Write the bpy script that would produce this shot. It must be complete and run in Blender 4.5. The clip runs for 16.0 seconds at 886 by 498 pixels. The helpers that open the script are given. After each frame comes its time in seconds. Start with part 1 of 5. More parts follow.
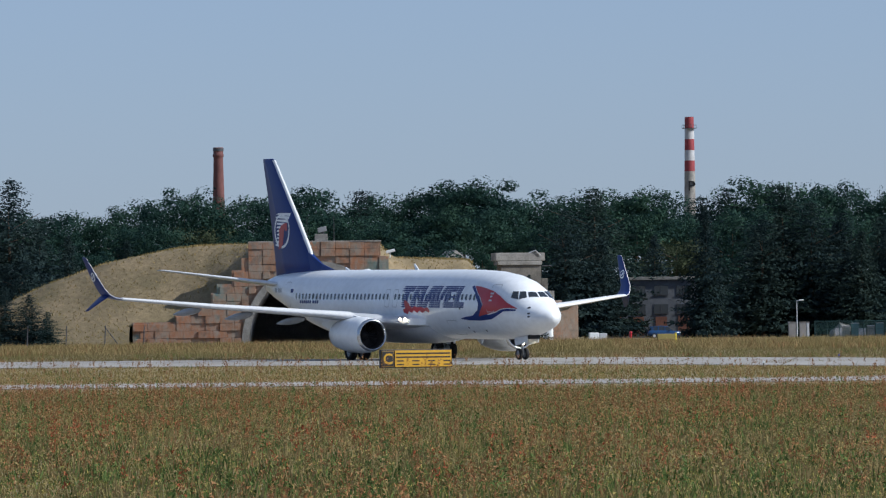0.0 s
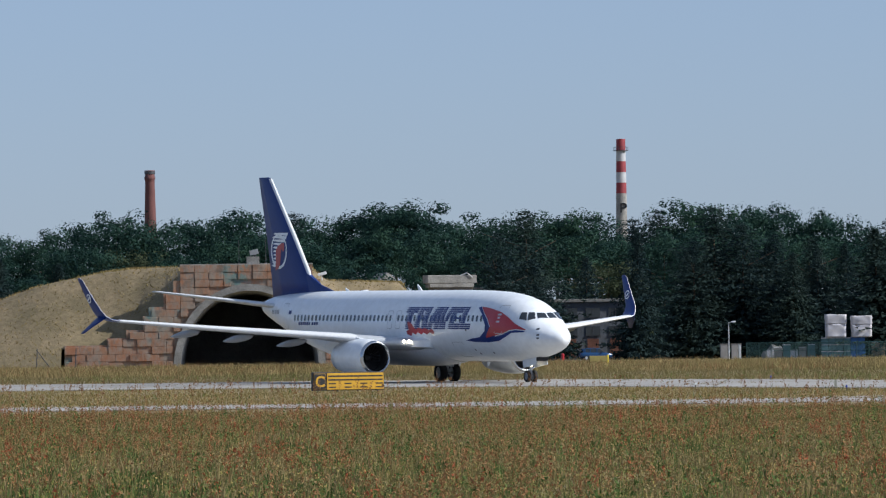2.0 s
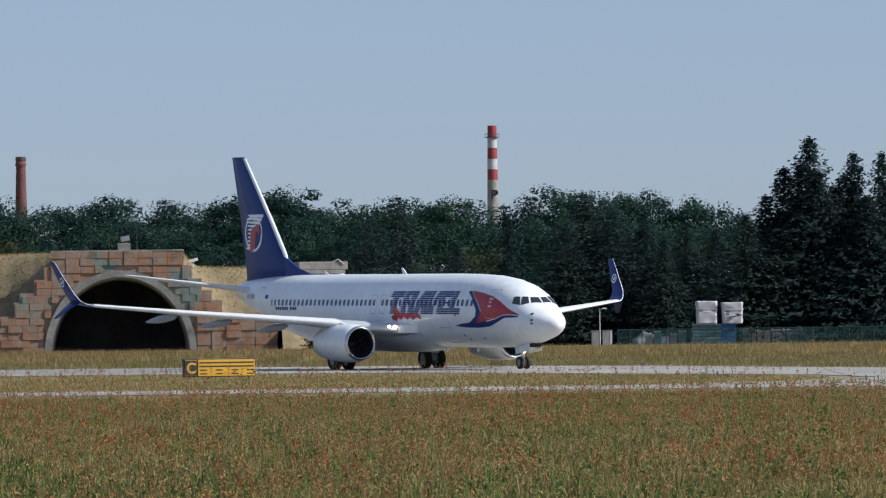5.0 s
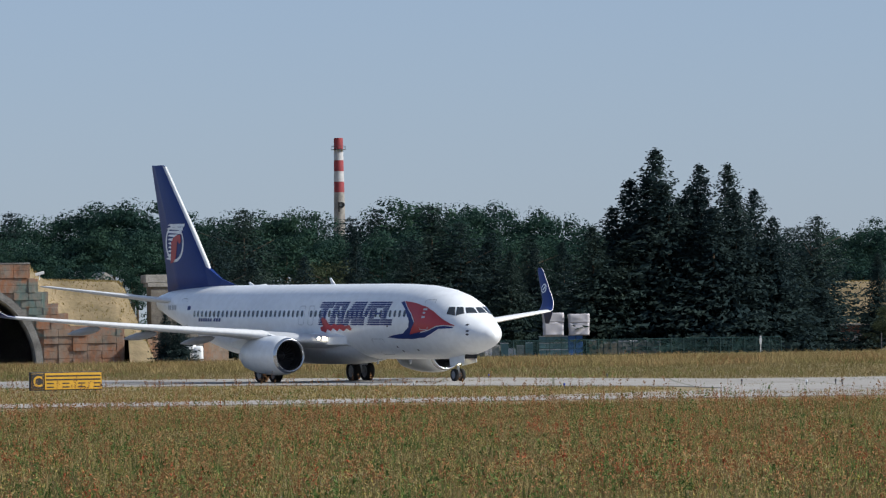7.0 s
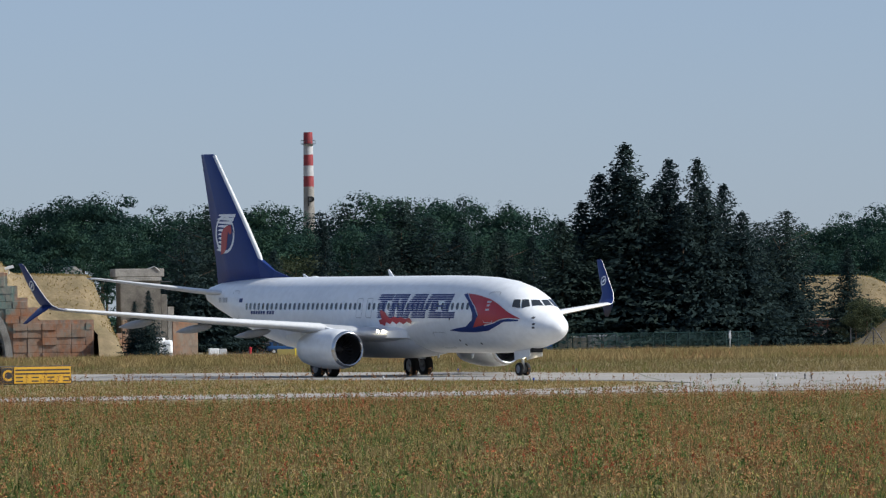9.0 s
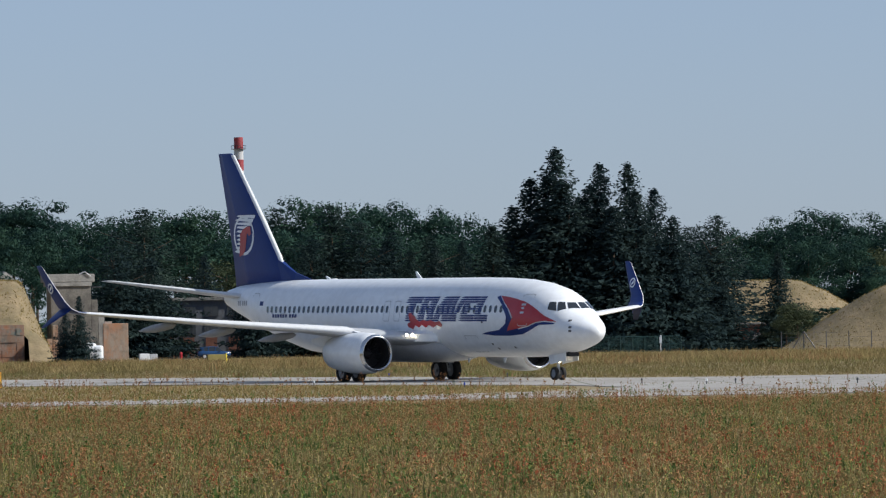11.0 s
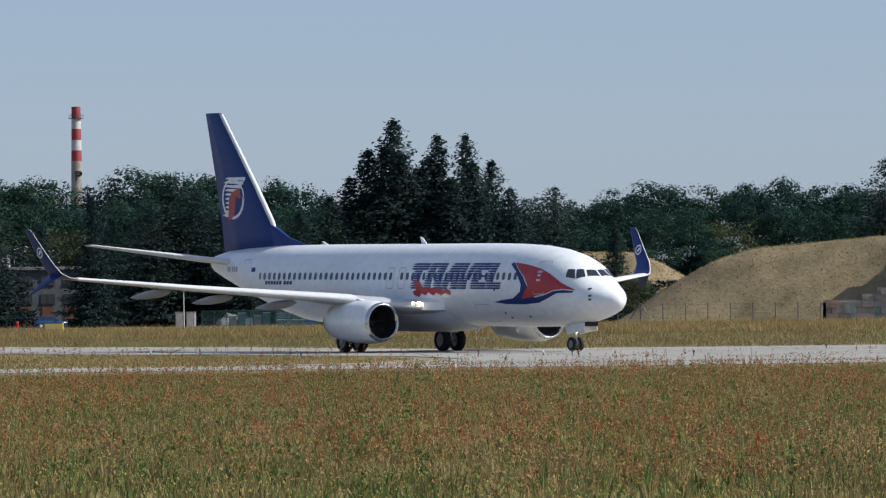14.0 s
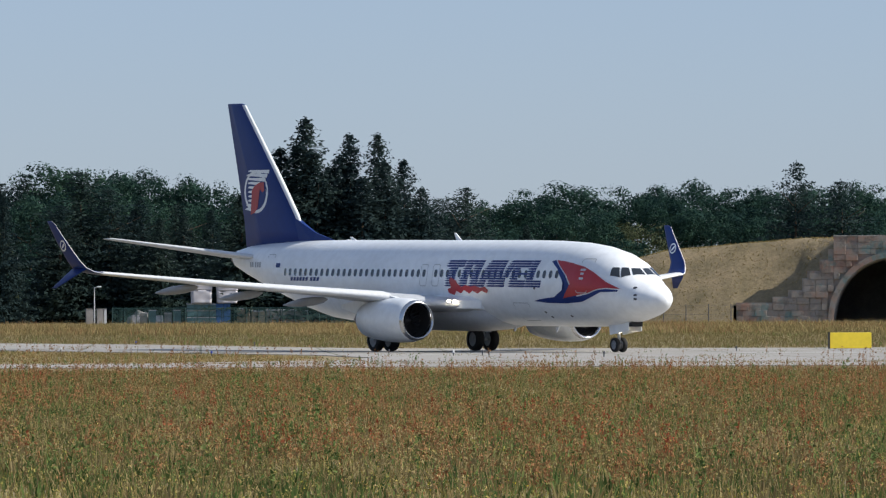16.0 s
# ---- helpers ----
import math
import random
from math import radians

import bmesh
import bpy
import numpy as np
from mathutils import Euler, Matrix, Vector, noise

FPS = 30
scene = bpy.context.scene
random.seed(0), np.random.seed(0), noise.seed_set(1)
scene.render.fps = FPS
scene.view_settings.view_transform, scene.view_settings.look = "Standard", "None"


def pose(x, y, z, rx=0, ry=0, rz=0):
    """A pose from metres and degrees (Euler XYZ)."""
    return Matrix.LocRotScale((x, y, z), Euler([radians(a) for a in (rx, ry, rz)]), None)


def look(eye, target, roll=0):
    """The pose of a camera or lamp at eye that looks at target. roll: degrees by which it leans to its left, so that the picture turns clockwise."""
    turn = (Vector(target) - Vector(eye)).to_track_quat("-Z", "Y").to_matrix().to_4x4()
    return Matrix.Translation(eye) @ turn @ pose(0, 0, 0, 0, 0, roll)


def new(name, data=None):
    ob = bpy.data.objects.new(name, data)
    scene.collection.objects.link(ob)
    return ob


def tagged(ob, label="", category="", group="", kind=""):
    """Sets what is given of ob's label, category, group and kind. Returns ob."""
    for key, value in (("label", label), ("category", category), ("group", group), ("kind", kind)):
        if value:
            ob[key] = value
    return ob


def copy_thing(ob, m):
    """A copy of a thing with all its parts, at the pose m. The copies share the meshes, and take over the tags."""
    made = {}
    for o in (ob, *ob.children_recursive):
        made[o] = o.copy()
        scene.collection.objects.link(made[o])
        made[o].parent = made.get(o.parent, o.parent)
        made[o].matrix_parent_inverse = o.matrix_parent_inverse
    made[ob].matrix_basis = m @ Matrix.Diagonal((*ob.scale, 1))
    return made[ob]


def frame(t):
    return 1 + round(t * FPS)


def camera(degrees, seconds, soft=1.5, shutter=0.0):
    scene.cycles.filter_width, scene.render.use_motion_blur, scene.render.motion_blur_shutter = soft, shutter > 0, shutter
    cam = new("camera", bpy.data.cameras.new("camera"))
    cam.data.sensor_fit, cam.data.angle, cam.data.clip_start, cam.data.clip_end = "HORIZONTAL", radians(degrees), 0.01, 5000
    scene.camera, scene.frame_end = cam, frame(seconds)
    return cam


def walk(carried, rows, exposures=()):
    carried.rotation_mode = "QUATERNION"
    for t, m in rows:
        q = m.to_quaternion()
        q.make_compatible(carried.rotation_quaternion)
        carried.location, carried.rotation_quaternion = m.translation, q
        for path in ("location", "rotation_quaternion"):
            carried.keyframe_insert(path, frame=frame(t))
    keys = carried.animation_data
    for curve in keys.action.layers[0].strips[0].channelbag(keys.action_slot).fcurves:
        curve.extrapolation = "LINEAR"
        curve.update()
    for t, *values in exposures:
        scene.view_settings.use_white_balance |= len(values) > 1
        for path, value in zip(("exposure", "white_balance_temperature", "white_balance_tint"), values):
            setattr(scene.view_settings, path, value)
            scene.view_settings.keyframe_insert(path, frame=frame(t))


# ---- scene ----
# camera: stands on the spectators' bank and pans after the aeroplane
cam = camera(8.228, 16.0, soft=1.25)
EYE = 1.7
PAN = [
    (0.0, 4.275, 0.777, 0.60), (0.5, 4.207, 0.811, 0.606), (1.0, 4.068, 0.851, 0.569), (1.5, 3.869, 0.948, 0.605),
    (2.0, 3.643, 0.979, 0.724), (2.5, 3.423, 0.974, 0.857), (3.0, 3.215, 0.936, 0.758), (3.5, 3.052, 0.899, 0.691),
    (4.0, 2.921, 0.843, 0.819), (4.2, 2.852, 0.832, 0.796), (6.3, 1.628, 0.864, 0.788), (6.5, 1.476, 0.87, 0.797),
    (7.0, 1.022, 0.933, 0.907), (7.5, 1.099, 0.906, 1.011), (8.0, 0.937, 0.865, 0.901), (8.2, 0.861, 0.864, 0.88),
    (10.3, 0.554, 0.936, 0.9), (10.5, 0.428, 0.943, 0.943), (11.0, 0.094, 0.912, 0.948), (11.5, -0.241, 0.841, 0.887),
    (12.0, -0.513, 0.803, 0.641), (12.5, -0.725, 0.83, 0.554), (13.0, -0.918, 0.777, 0.771), (13.5, -1.161, 0.725, 0.828),
    (14.0, -1.423, 0.62, 0.684), (14.5, -1.632, 0.605, 0.101), (15.0, -1.845, 0.687, -0.63), (15.5, -2.045, 0.683, -0.577),
    (16.0, -2.254, 0.610, 0.176)]
walk(cam, [(t, pose(0, 0, EYE, 90 + pitch, roll, yaw)) for t, yaw, pitch, roll in PAN],
     [(0.0, 0.14, 6150, 10), (1.0, 0.17, 6150, 10), (2.0, 0.22, 6250, 10), (4.2, 0.22, 6350, 10), (6.5, 0.22, 6500, 10), (13.0, 0.23, 6550, 10), (15.0, 0.33, 6600, 10), (16.0, 0.37, 6650, 10)])

# ---- light ----
SUN = Vector((0.797, -0.14, 0.588)).normalized()
scene.view_settings.exposure = 0.22
world = bpy.data.worlds.new("sky")
scene.world = world
world.use_nodes = True
wn = world.node_tree
sky = wn.nodes.new("ShaderNodeTexSky")
sky.sky_type, sky.sun_disc = "NISHITA", False
sky.sun_elevation, sky.sun_rotation = math.asin(SUN.z), math.atan2(SUN.x, SUN.y)
sky.air_density, sky.dust_density, sky.ozone_density, sky.altitude = 0.9, 0.4, 4.0, 100
haze = wn.nodes.new("ShaderNodeMix")
haze.data_type, haze.blend_type = "RGBA", "MULTIPLY"
haze.inputs["Factor"].default_value = 1.0
veil = wn.nodes.new("ShaderNodeMix")
veil.data_type = "RGBA"
veil.inputs["Factor"].default_value = 0.5
veil.inputs["B"].default_value = (3.22, 4.12, 5.32, 1)
haze.inputs["B"].default_value = (0.90, 0.925, 1.15, 1)
wn.links.new(sky.outputs[0], haze.inputs["A"])
wn.links.new(haze.outputs["Result"], veil.inputs["A"])
wn.links.new(veil.outputs["Result"], wn.nodes["Background"].inputs[0])
wn.nodes["Background"].inputs[1].default_value = 0.086
sun = new("sun", bpy.data.lights.new("sun", "SUN"))
sun.data.energy, sun.data.angle, sun.data.color = 4.8, radians(0.55), (1.0, 0.97, 0.90)
sun.matrix_world = look((0, 0, 50), tuple(Vector((0, 0, 50)) - SUN))


# ---- materials ----
def base(name, rough=0.7, metal=0.0):
    m = bpy.data.materials.new(name)
    m.use_nodes = True
    b = m.node_tree.nodes["Principled BSDF"]
    b.inputs["Roughness"].default_value, b.inputs["Metallic"].default_value = rough, metal
    return m, m.node_tree, b


def rgba(c):
    return (*c, 1)


def place_node(nt, scale=(1, 1, 1), local=True):
    tc = nt.nodes.new("ShaderNodeTexCoord")
    mp = nt.nodes.new("ShaderNodeMapping")
    mp.inputs["Scale"].default_value = scale
    if local:
        nt.links.new(tc.outputs["Object"], mp.inputs[0])
    else:
        geo = nt.nodes.new("ShaderNodeNewGeometry")
        nt.links.new(geo.outputs["Position"], mp.inputs[0])
    return mp.outputs[0]


def noise_node(nt, vec, scale, detail=4, rough=0.6):
    n = nt.nodes.new("ShaderNodeTexNoise")
    n.inputs["Scale"].default_value, n.inputs["Detail"].default_value, n.inputs["Roughness"].default_value = scale, detail, rough
    nt.links.new(vec, n.inputs["Vector"])
    return n.outputs["Fac"]


def ramp_node(nt, fac, stops):
    r = nt.nodes.new("ShaderNodeValToRGB")
    e = r.color_ramp.elements
    while len(e) < len(stops):
        e.new(0.5)
    for k, (p, c) in enumerate(stops):
        e[k].position, e[k].color = p, rgba(c)
    nt.links.new(fac, r.inputs[0])
    return r.outputs[0]


def mix_node(nt, fac, a, b, mode="MIX"):
    m = nt.nodes.new("ShaderNodeMix")
    m.data_type, m.blend_type = "RGBA", mode
    for sock, v in (("Factor", fac), ("A", a), ("B", b)):
        if isinstance(v, tuple):
            m.inputs[sock].default_value = rgba(v)
        elif isinstance(v, float):
            m.inputs[sock].default_value = v
        else:
            nt.links.new(v, m.inputs[sock])
    return m.outputs["Result"]


def bump_node(nt, b, height, strength=0.3, dist=0.05):
    n = nt.nodes.new("ShaderNodeBump")
    n.inputs["Strength"].default_value, n.inputs["Distance"].default_value = strength, dist
    nt.links.new(height, n.inputs["Height"])
    nt.links.new(n.outputs[0], b.inputs["Normal"])


def paint(name, c, rough=0.35, metal=0.0, dirt=0.08, scale=0.6):
    """Painted or plain surface with faint grime at two scales."""
    m, nt, b = base(name, rough, metal)
    v = place_node(nt)
    f1, f2 = noise_node(nt, v, scale, 5), noise_node(nt, v, scale * 9, 3)
    dark = tuple(x * (1 - 2.2 * dirt) for x in c)
    col = mix_node(nt, ramp_node(nt, f1, [(0.35, (0, 0, 0)), (0.7, (1, 1, 1))]), dark, c)
    col = mix_node(nt, ramp_node(nt, f2, [(0.4, (0.93, 0.93, 0.93)), (0.6, (1, 1, 1))]), (0.0, 0.0, 0.0), col)
    nt.links.new(col, b.inputs["Base Color"])
    return m


def speckle(name, stops, scale=1.0, stretch=(1, 1, 1), rough=0.9, bump=0.4, fine=12.0, local=False):
    """Earth, stone or concrete: a colour ramp over noise at two scales, with relief."""
    m, nt, b = base(name, rough)
    v = place_node(nt, stretch, local)
    f1, f2 = noise_node(nt, v, scale, 6, 0.65), noise_node(nt, v, scale * fine, 4, 0.7)
    col = ramp_node(nt, f1, stops)
    col = mix_node(nt, 0.55, col, ramp_node(nt, f2, [(0.3, (0.35, 0.35, 0.35)), (0.7, (1.0, 1.0, 1.0))]), "MULTIPLY")
    nt.links.new(col, b.inputs["Base Color"])
    bump_node(nt, b, f2, bump, 0.1)
    return m


def leafy(name, dark, light, patch=None, patch_scale=0.9, rough=0.75, crown_shading=False):
    """Leaves and blades: each island has its own shade, with large patches of another tint."""
    m, nt, b = base(name, rough)
    geo = nt.nodes.new("ShaderNodeNewGeometry")
    info = nt.nodes.new("ShaderNodeObjectInfo")
    col = ramp_node(nt, geo.outputs["Random Per Island"], [(0.0, dark), (1.0, light)])
    if crown_shading:
        # broad noise paints lit and shaded crown masses into the leaf colour
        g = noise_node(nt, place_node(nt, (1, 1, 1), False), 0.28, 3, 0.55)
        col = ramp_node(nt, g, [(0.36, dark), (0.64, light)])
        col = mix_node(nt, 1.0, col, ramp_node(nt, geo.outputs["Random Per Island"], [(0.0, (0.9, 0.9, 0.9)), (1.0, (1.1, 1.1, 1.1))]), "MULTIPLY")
    if patch:
        v = place_node(nt, (1, 0.14, 1), False)
        f = noise_node(nt, v, patch_scale, 5, 0.7)
        col = mix_node(nt, ramp_node(nt, f, [(0.42, (0, 0, 0)), (0.58, (1, 1, 1))]), col, patch)
    hue = ramp_node(nt, info.outputs["Random"], [(0.0, (0.78, 0.82, 0.84)), (0.5, (1, 1, 1)), (1.0, (1.14, 1.1, 0.95))])
    col = mix_node(nt, 1.0, col, hue, "MULTIPLY")
    nt.links.new(col, b.inputs["Base Color"])
    b.inputs["Specular IOR Level"].default_value = 0.04
    thin = nt.nodes.new("ShaderNodeBsdfTranslucent")
    nt.links.new(col, thin.inputs["Color"])
    both = nt.nodes.new("ShaderNodeMixShader")
    both.inputs[0].default_value = 0.27
    nt.links.new(b.outputs[0], both.inputs[1])
    nt.links.new(thin.outputs[0], both.inputs[2])
    nt.links.new(both.outputs[0], nt.nodes["Material Output"].inputs["Surface"])
    return m


WHITE = paint("white_paint", (0.80, 0.825, 0.85), 0.28, dirt=0.025, scale=0.25)
BLUE = paint("blue_paint", (0.008, 0.032, 0.17), 0.42, dirt=0.05)
BLUE.node_tree.nodes["Principled BSDF"].inputs["Specular IOR Level"].default_value = 0.22
EDGE = paint("slat_grey", (0.74, 0.75, 0.76), 0.35, dirt=0.04)
RED = paint("red_paint", (0.42, 0.016, 0.025), 0.35, dirt=0.05)
LINE = paint("seam_grey", (0.42, 0.44, 0.47), 0.5)
PALE = paint("pale_grey_paint", (0.52, 0.54, 0.57), 0.4)
GREY = paint("mid_grey_paint", (0.30, 0.31, 0.33), 0.45)
METAL = paint("bare_metal", (0.62, 0.63, 0.65), 0.22, 1.0)
STEEL = paint("dark_steel", (0.10, 0.10, 0.11), 0.45, 0.6)
DARK = paint("dark_cavity", (0.012, 0.012, 0.014), 0.7)
RUBBER = paint("tyre_rubber", (0.018, 0.018, 0.019), 0.8, dirt=0.2)
YELLOW = paint("sign_yellow", (0.62, 0.34, 0.015), 0.5, dirt=0.10)
OLIVE = paint("faded_marker_yellow", (0.17, 0.135, 0.02), 0.6, dirt=0.15)
LEMON = paint("marker_yellow", (0.66, 0.50, 0.02), 0.5, dirt=0.10)
BLACK = paint("sign_black", (0.015, 0.015, 0.015), 0.5)
# vault concrete is lightened to stand in for light missing inside
VAULT = speckle("lightened_vault_concrete", [(0.3, (0.30, 0.29, 0.27)), (0.6, (0.48, 0.46, 0.43))], 0.5)
CONCRETE = speckle("old_concrete", [(0.3, (0.16, 0.15, 0.14)), (0.6, (0.33, 0.32, 0.30))], 0.5)
DARK_CONCRETE = speckle("dark_concrete", [(0.3, (0.075, 0.07, 0.062)), (0.6, (0.20, 0.185, 0.165))], 0.6)
SOIL = speckle("dry_turf", [(0.25, (0.13, 0.115, 0.048)), (0.45, (0.21, 0.165, 0.075)), (0.62, (0.30, 0.23, 0.115)), (0.8, (0.17, 0.15, 0.06))],
               0.08, (1, 0.4, 1), fine=14.0)
MOUND = speckle("parched_bank_grass", [(0.25, (0.115, 0.10, 0.048)), (0.42, (0.20, 0.155, 0.082)), (0.58, (0.27, 0.205, 0.115)), (0.75, (0.36, 0.27, 0.155))], 0.22, (1, 1, 1), bump=1.0, fine=9.0)
BARK = speckle("bark", [(0.3, (0.045, 0.032, 0.022)), (0.7, (0.13, 0.09, 0.06))], 1.5, (1, 1, 0.3), local=True)
# LEAF, NEEDLE and PINE hold distance haze as a bluish base colour
LEAF = leafy("hazed_broad_leaves", (0.013, 0.034, 0.033), (0.036, 0.076, 0.055), crown_shading=True)
LEAF_PALE = leafy("pale_leaves", (0.045, 0.060, 0.034), (0.090, 0.105, 0.056), crown_shading=True)
NEEDLE = leafy("hazed_spruce_needles", (0.016, 0.031, 0.035), (0.034, 0.054, 0.051), crown_shading=True)
PINE = leafy("hazed_pine_needles", (0.015, 0.029, 0.033), (0.033, 0.053, 0.049), crown_shading=True)
GRASS = leafy("meadow_blades", (0.15, 0.14, 0.042), (0.50, 0.375, 0.165), (0.23, 0.225, 0.07), 0.7)
STRAW = leafy("dry_grass_blades", (0.205, 0.148, 0.064), (0.40, 0.305, 0.152), (0.23, 0.187, 0.079), 0.35)
SORREL = leafy("sorrel_heads", (0.20, 0.095, 0.045), (0.36, 0.20, 0.10))
HERB = leafy("green_herbs", (0.055, 0.095, 0.026), (0.17, 0.225, 0.072))
POPPY = leafy("red_sorrel", (0.32, 0.075, 0.035), (0.42, 0.135, 0.065))
BLOOM = leafy("yellow_flowers", (0.60, 0.45, 0.02), (0.75, 0.60, 0.05))


def glass_material():
    m, nt, b = base("cabin_glass", 0.08)
    b.inputs["Base Color"].default_value = (0.02, 0.025, 0.03, 1)
    b.inputs["Specular IOR Level"].default_value = 0.8
    return m


GLASS = glass_material()


def lamp_material():
    m, nt, b = base("landing_light", 0.2)
    b.inputs["Base Color"].default_value = (1, 0.95, 0.85, 1)
    b.inputs["Emission Color"].default_value = (1, 0.86, 0.62, 1)
    b.inputs["Emission Strength"].default_value = 9
    return m


GLOW = lamp_material()


def pavement_material():
    m, nt, b = base("concrete_slabs", 0.85)
    v = place_node(nt, (1, 1, 1), False)
    br = nt.nodes.new("ShaderNodeTexBrick")
    br.offset = 0.0
    for k, val in (("Scale", 1.0), ("Mortar Size", 0.07), ("Mortar Smooth", 0.3), ("Bias", -0.3), ("Brick Width", 6.0), ("Row Height", 6.0)):
        br.inputs[k].default_value = val
    br.inputs["Color1"].default_value, br.inputs["Color2"].default_value = (0.33, 0.31, 0.28, 1), (0.41, 0.39, 0.36, 1)
    br.inputs["Mortar"].default_value = (0.13, 0.13, 0.09, 1)
    nt.links.new(v, br.inputs["Vector"])
    f1, f2 = noise_node(nt, v, 0.15, 5), noise_node(nt, v, 2.5, 4)
    col = mix_node(nt, 0.6, br.outputs["Color"], ramp_node(nt, f1, [(0.3, (0.55, 0.53, 0.5)), (0.65, (1, 1, 1))]), "MULTIPLY")
    col = mix_node(nt, 0.4, col, ramp_node(nt, f2, [(0.3, (0.5, 0.5, 0.5)), (0.6, (1, 1, 1))]), "MULTIPLY")
    nt.links.new(col, b.inputs["Base Color"])
    return m


SLAB = pavement_material()


def block_material(name, tones, teal, amount):
    """Painted concrete blocks with faded camouflage patches; each block has its own tone."""
    m, nt, b = base(name, 0.9)
    info = nt.nodes.new("ShaderNodeObjectInfo")
    v = place_node(nt, (1, 1, 1), False)
    big, fine = noise_node(nt, v, 0.34, 5, 0.62), noise_node(nt, place_node(nt, (1, 1, 0.45), False), 1.6, 8, 0.72)
    col = ramp_node(nt, big, [(0.25, tones[0]), (0.45, tones[1]), (0.62, tones[2])])
    teal_fac = ramp_node(nt, noise_node(nt, v, 0.24, 6, 0.62), [(amount, (0, 0, 0)), (amount + 0.05, (1, 1, 1))])
    col = mix_node(nt, teal_fac, col, teal)
    col = mix_node(nt, 1.0, col, ramp_node(nt, info.outputs["Random"], [(0.0, (0.92, 0.92, 0.92)), (0.6, (1, 1, 1)), (1.0, (1.06, 1.05, 1.03))]), "MULTIPLY")
    col = mix_node(nt, ramp_node(nt, fine, [(0.42, (0, 0, 0)), (0.64, (0.85, 0.85, 0.85))]), col, (0.27, 0.24, 0.205))
    col = mix_node(nt, ramp_node(nt, noise_node(nt, v, 0.9, 6, 0.7), [(0.50, (0, 0, 0)), (0.66, (0.6, 0.6, 0.6))]), col, (0.10, 0.085, 0.07))
    nt.links.new(col, b.inputs["Base Color"])
    bump_node(nt, b, fine, 0.5, 0.08)
    return m


BRICKY = block_material("rust_camouflage_blocks", ((0.27, 0.105, 0.052), (0.33, 0.155, 0.085), (0.27, 0.19, 0.135)), (0.13, 0.20, 0.185), 0.57)
GREYISH = block_material("grey_camouflage_blocks", ((0.33, 0.23, 0.19), (0.27, 0.26, 0.245), (0.36, 0.20, 0.145)), (0.15, 0.235, 0.23), 0.52)


# ---- mesh helpers ----
def part(name, bm, mat, parent=None, label="", smooth=False):
    me = bpy.data.meshes.new(name)
    bm.to_mesh(me)
    bm.free()
    if smooth:
        me.polygons.foreach_set("use_smooth", [True] * len(me.polygons))
    me.materials.append(mat)
    ob = new(name, me)
    ob.parent = parent
    return tagged(ob, label)


def empty(name, m, label, category, group="", kind=""):
    ob = new(name)
    ob.matrix_world = m
    return tagged(ob, label, category, group, kind)


def add_box(bm, c, size, m=None, bevel=0.0):
    r = bmesh.ops.create_cube(bm, size=1.0)
    t = Matrix.Translation(c) @ Matrix.Diagonal((*size, 1))
    bmesh.ops.transform(bm, matrix=(m @ t) if m else t, verts=r["verts"])
    if bevel:
        es = list({e for v in r["verts"] for e in v.link_edges})
        bmesh.ops.bevel(bm, geom=es, offset=bevel, segments=2, affect="EDGES", profile=0.6)
    return bm


def box(c, size, m=None, bevel=0.0):
    return add_box(bmesh.new(), c, size, m, bevel)


def add_tube(bm, a, b, ra, rb=None, seg=12, cap=True):
    a, b = Vector(a), Vector(b)
    m = Matrix.Translation((a + b) / 2) @ (b - a).to_track_quat("Z", "Y").to_matrix().to_4x4()
    bmesh.ops.create_cone(bm, cap_ends=cap, segments=seg, radius1=ra, radius2=ra if rb is None else rb, depth=(b - a).length, matrix=m)
    return bm


def tube(a, b, ra, rb=None, seg=12):
    return add_tube(bmesh.new(), a, b, ra, rb, seg)


def loft(rings, close_start=True, close_end=True):
    bm = bmesh.new()
    rows = [[bm.verts.new(p) for p in r] for r in rings]
    n = len(rows[0])
    for a, b in zip(rows, rows[1:]):
        for k in range(n):
            bm.faces.new((a[k], a[(k + 1) % n], b[(k + 1) % n], b[k]))
    if close_start:
        bm.faces.new(rows[0][::-1])
    if close_end:
        bm.faces.new(rows[-1])
    bmesh.ops.remove_doubles(bm, verts=bm.verts, dist=1e-5)
    bmesh.ops.recalc_face_normals(bm, faces=bm.faces)
    return bm


def plate(points, thick, axis=1, at=0.0):
    """A flat slab with that outline (pairs), across the given axis."""
    bm = bmesh.new()
    def put(p, d):
        q = list(p)
        q.insert(axis, at + d)
        return bm.verts.new(q)
    lo, hi = [put(p, 0) for p in points], [put(p, thick) for p in points]
    bm.faces.new(lo), bm.faces.new(hi[::-1])
    for k in range(len(points)):
        j = (k + 1) % len(points)
        bm.faces.new((lo[j], lo[k], hi[k], hi[j]))
    bmesh.ops.recalc_face_normals(bm, faces=bm.faces)
    return bm


def raw_mesh(name, verts, faces_of, mats, parent=None):
    """A mesh of many alike faces, from arrays: verts (n, 3), faces_of corners each."""
    me = bpy.data.meshes.new(name)
    n = len(verts)
    me.vertices.add(n)
    me.vertices.foreach_set("co", np.ascontiguousarray(verts, dtype=np.float32).ravel())
    k = n // faces_of
    me.loops.add(n)
    me.loops.foreach_set("vertex_index", np.arange(n, dtype=np.int32))
    me.polygons.add(k)
    me.polygons.foreach_set("loop_start", np.arange(0, n, faces_of, dtype=np.int32))
    me.update(calc_edges=True)
    me.materials.append(mats)
    ob = new(name, me)
    ob.parent = parent
    return ob


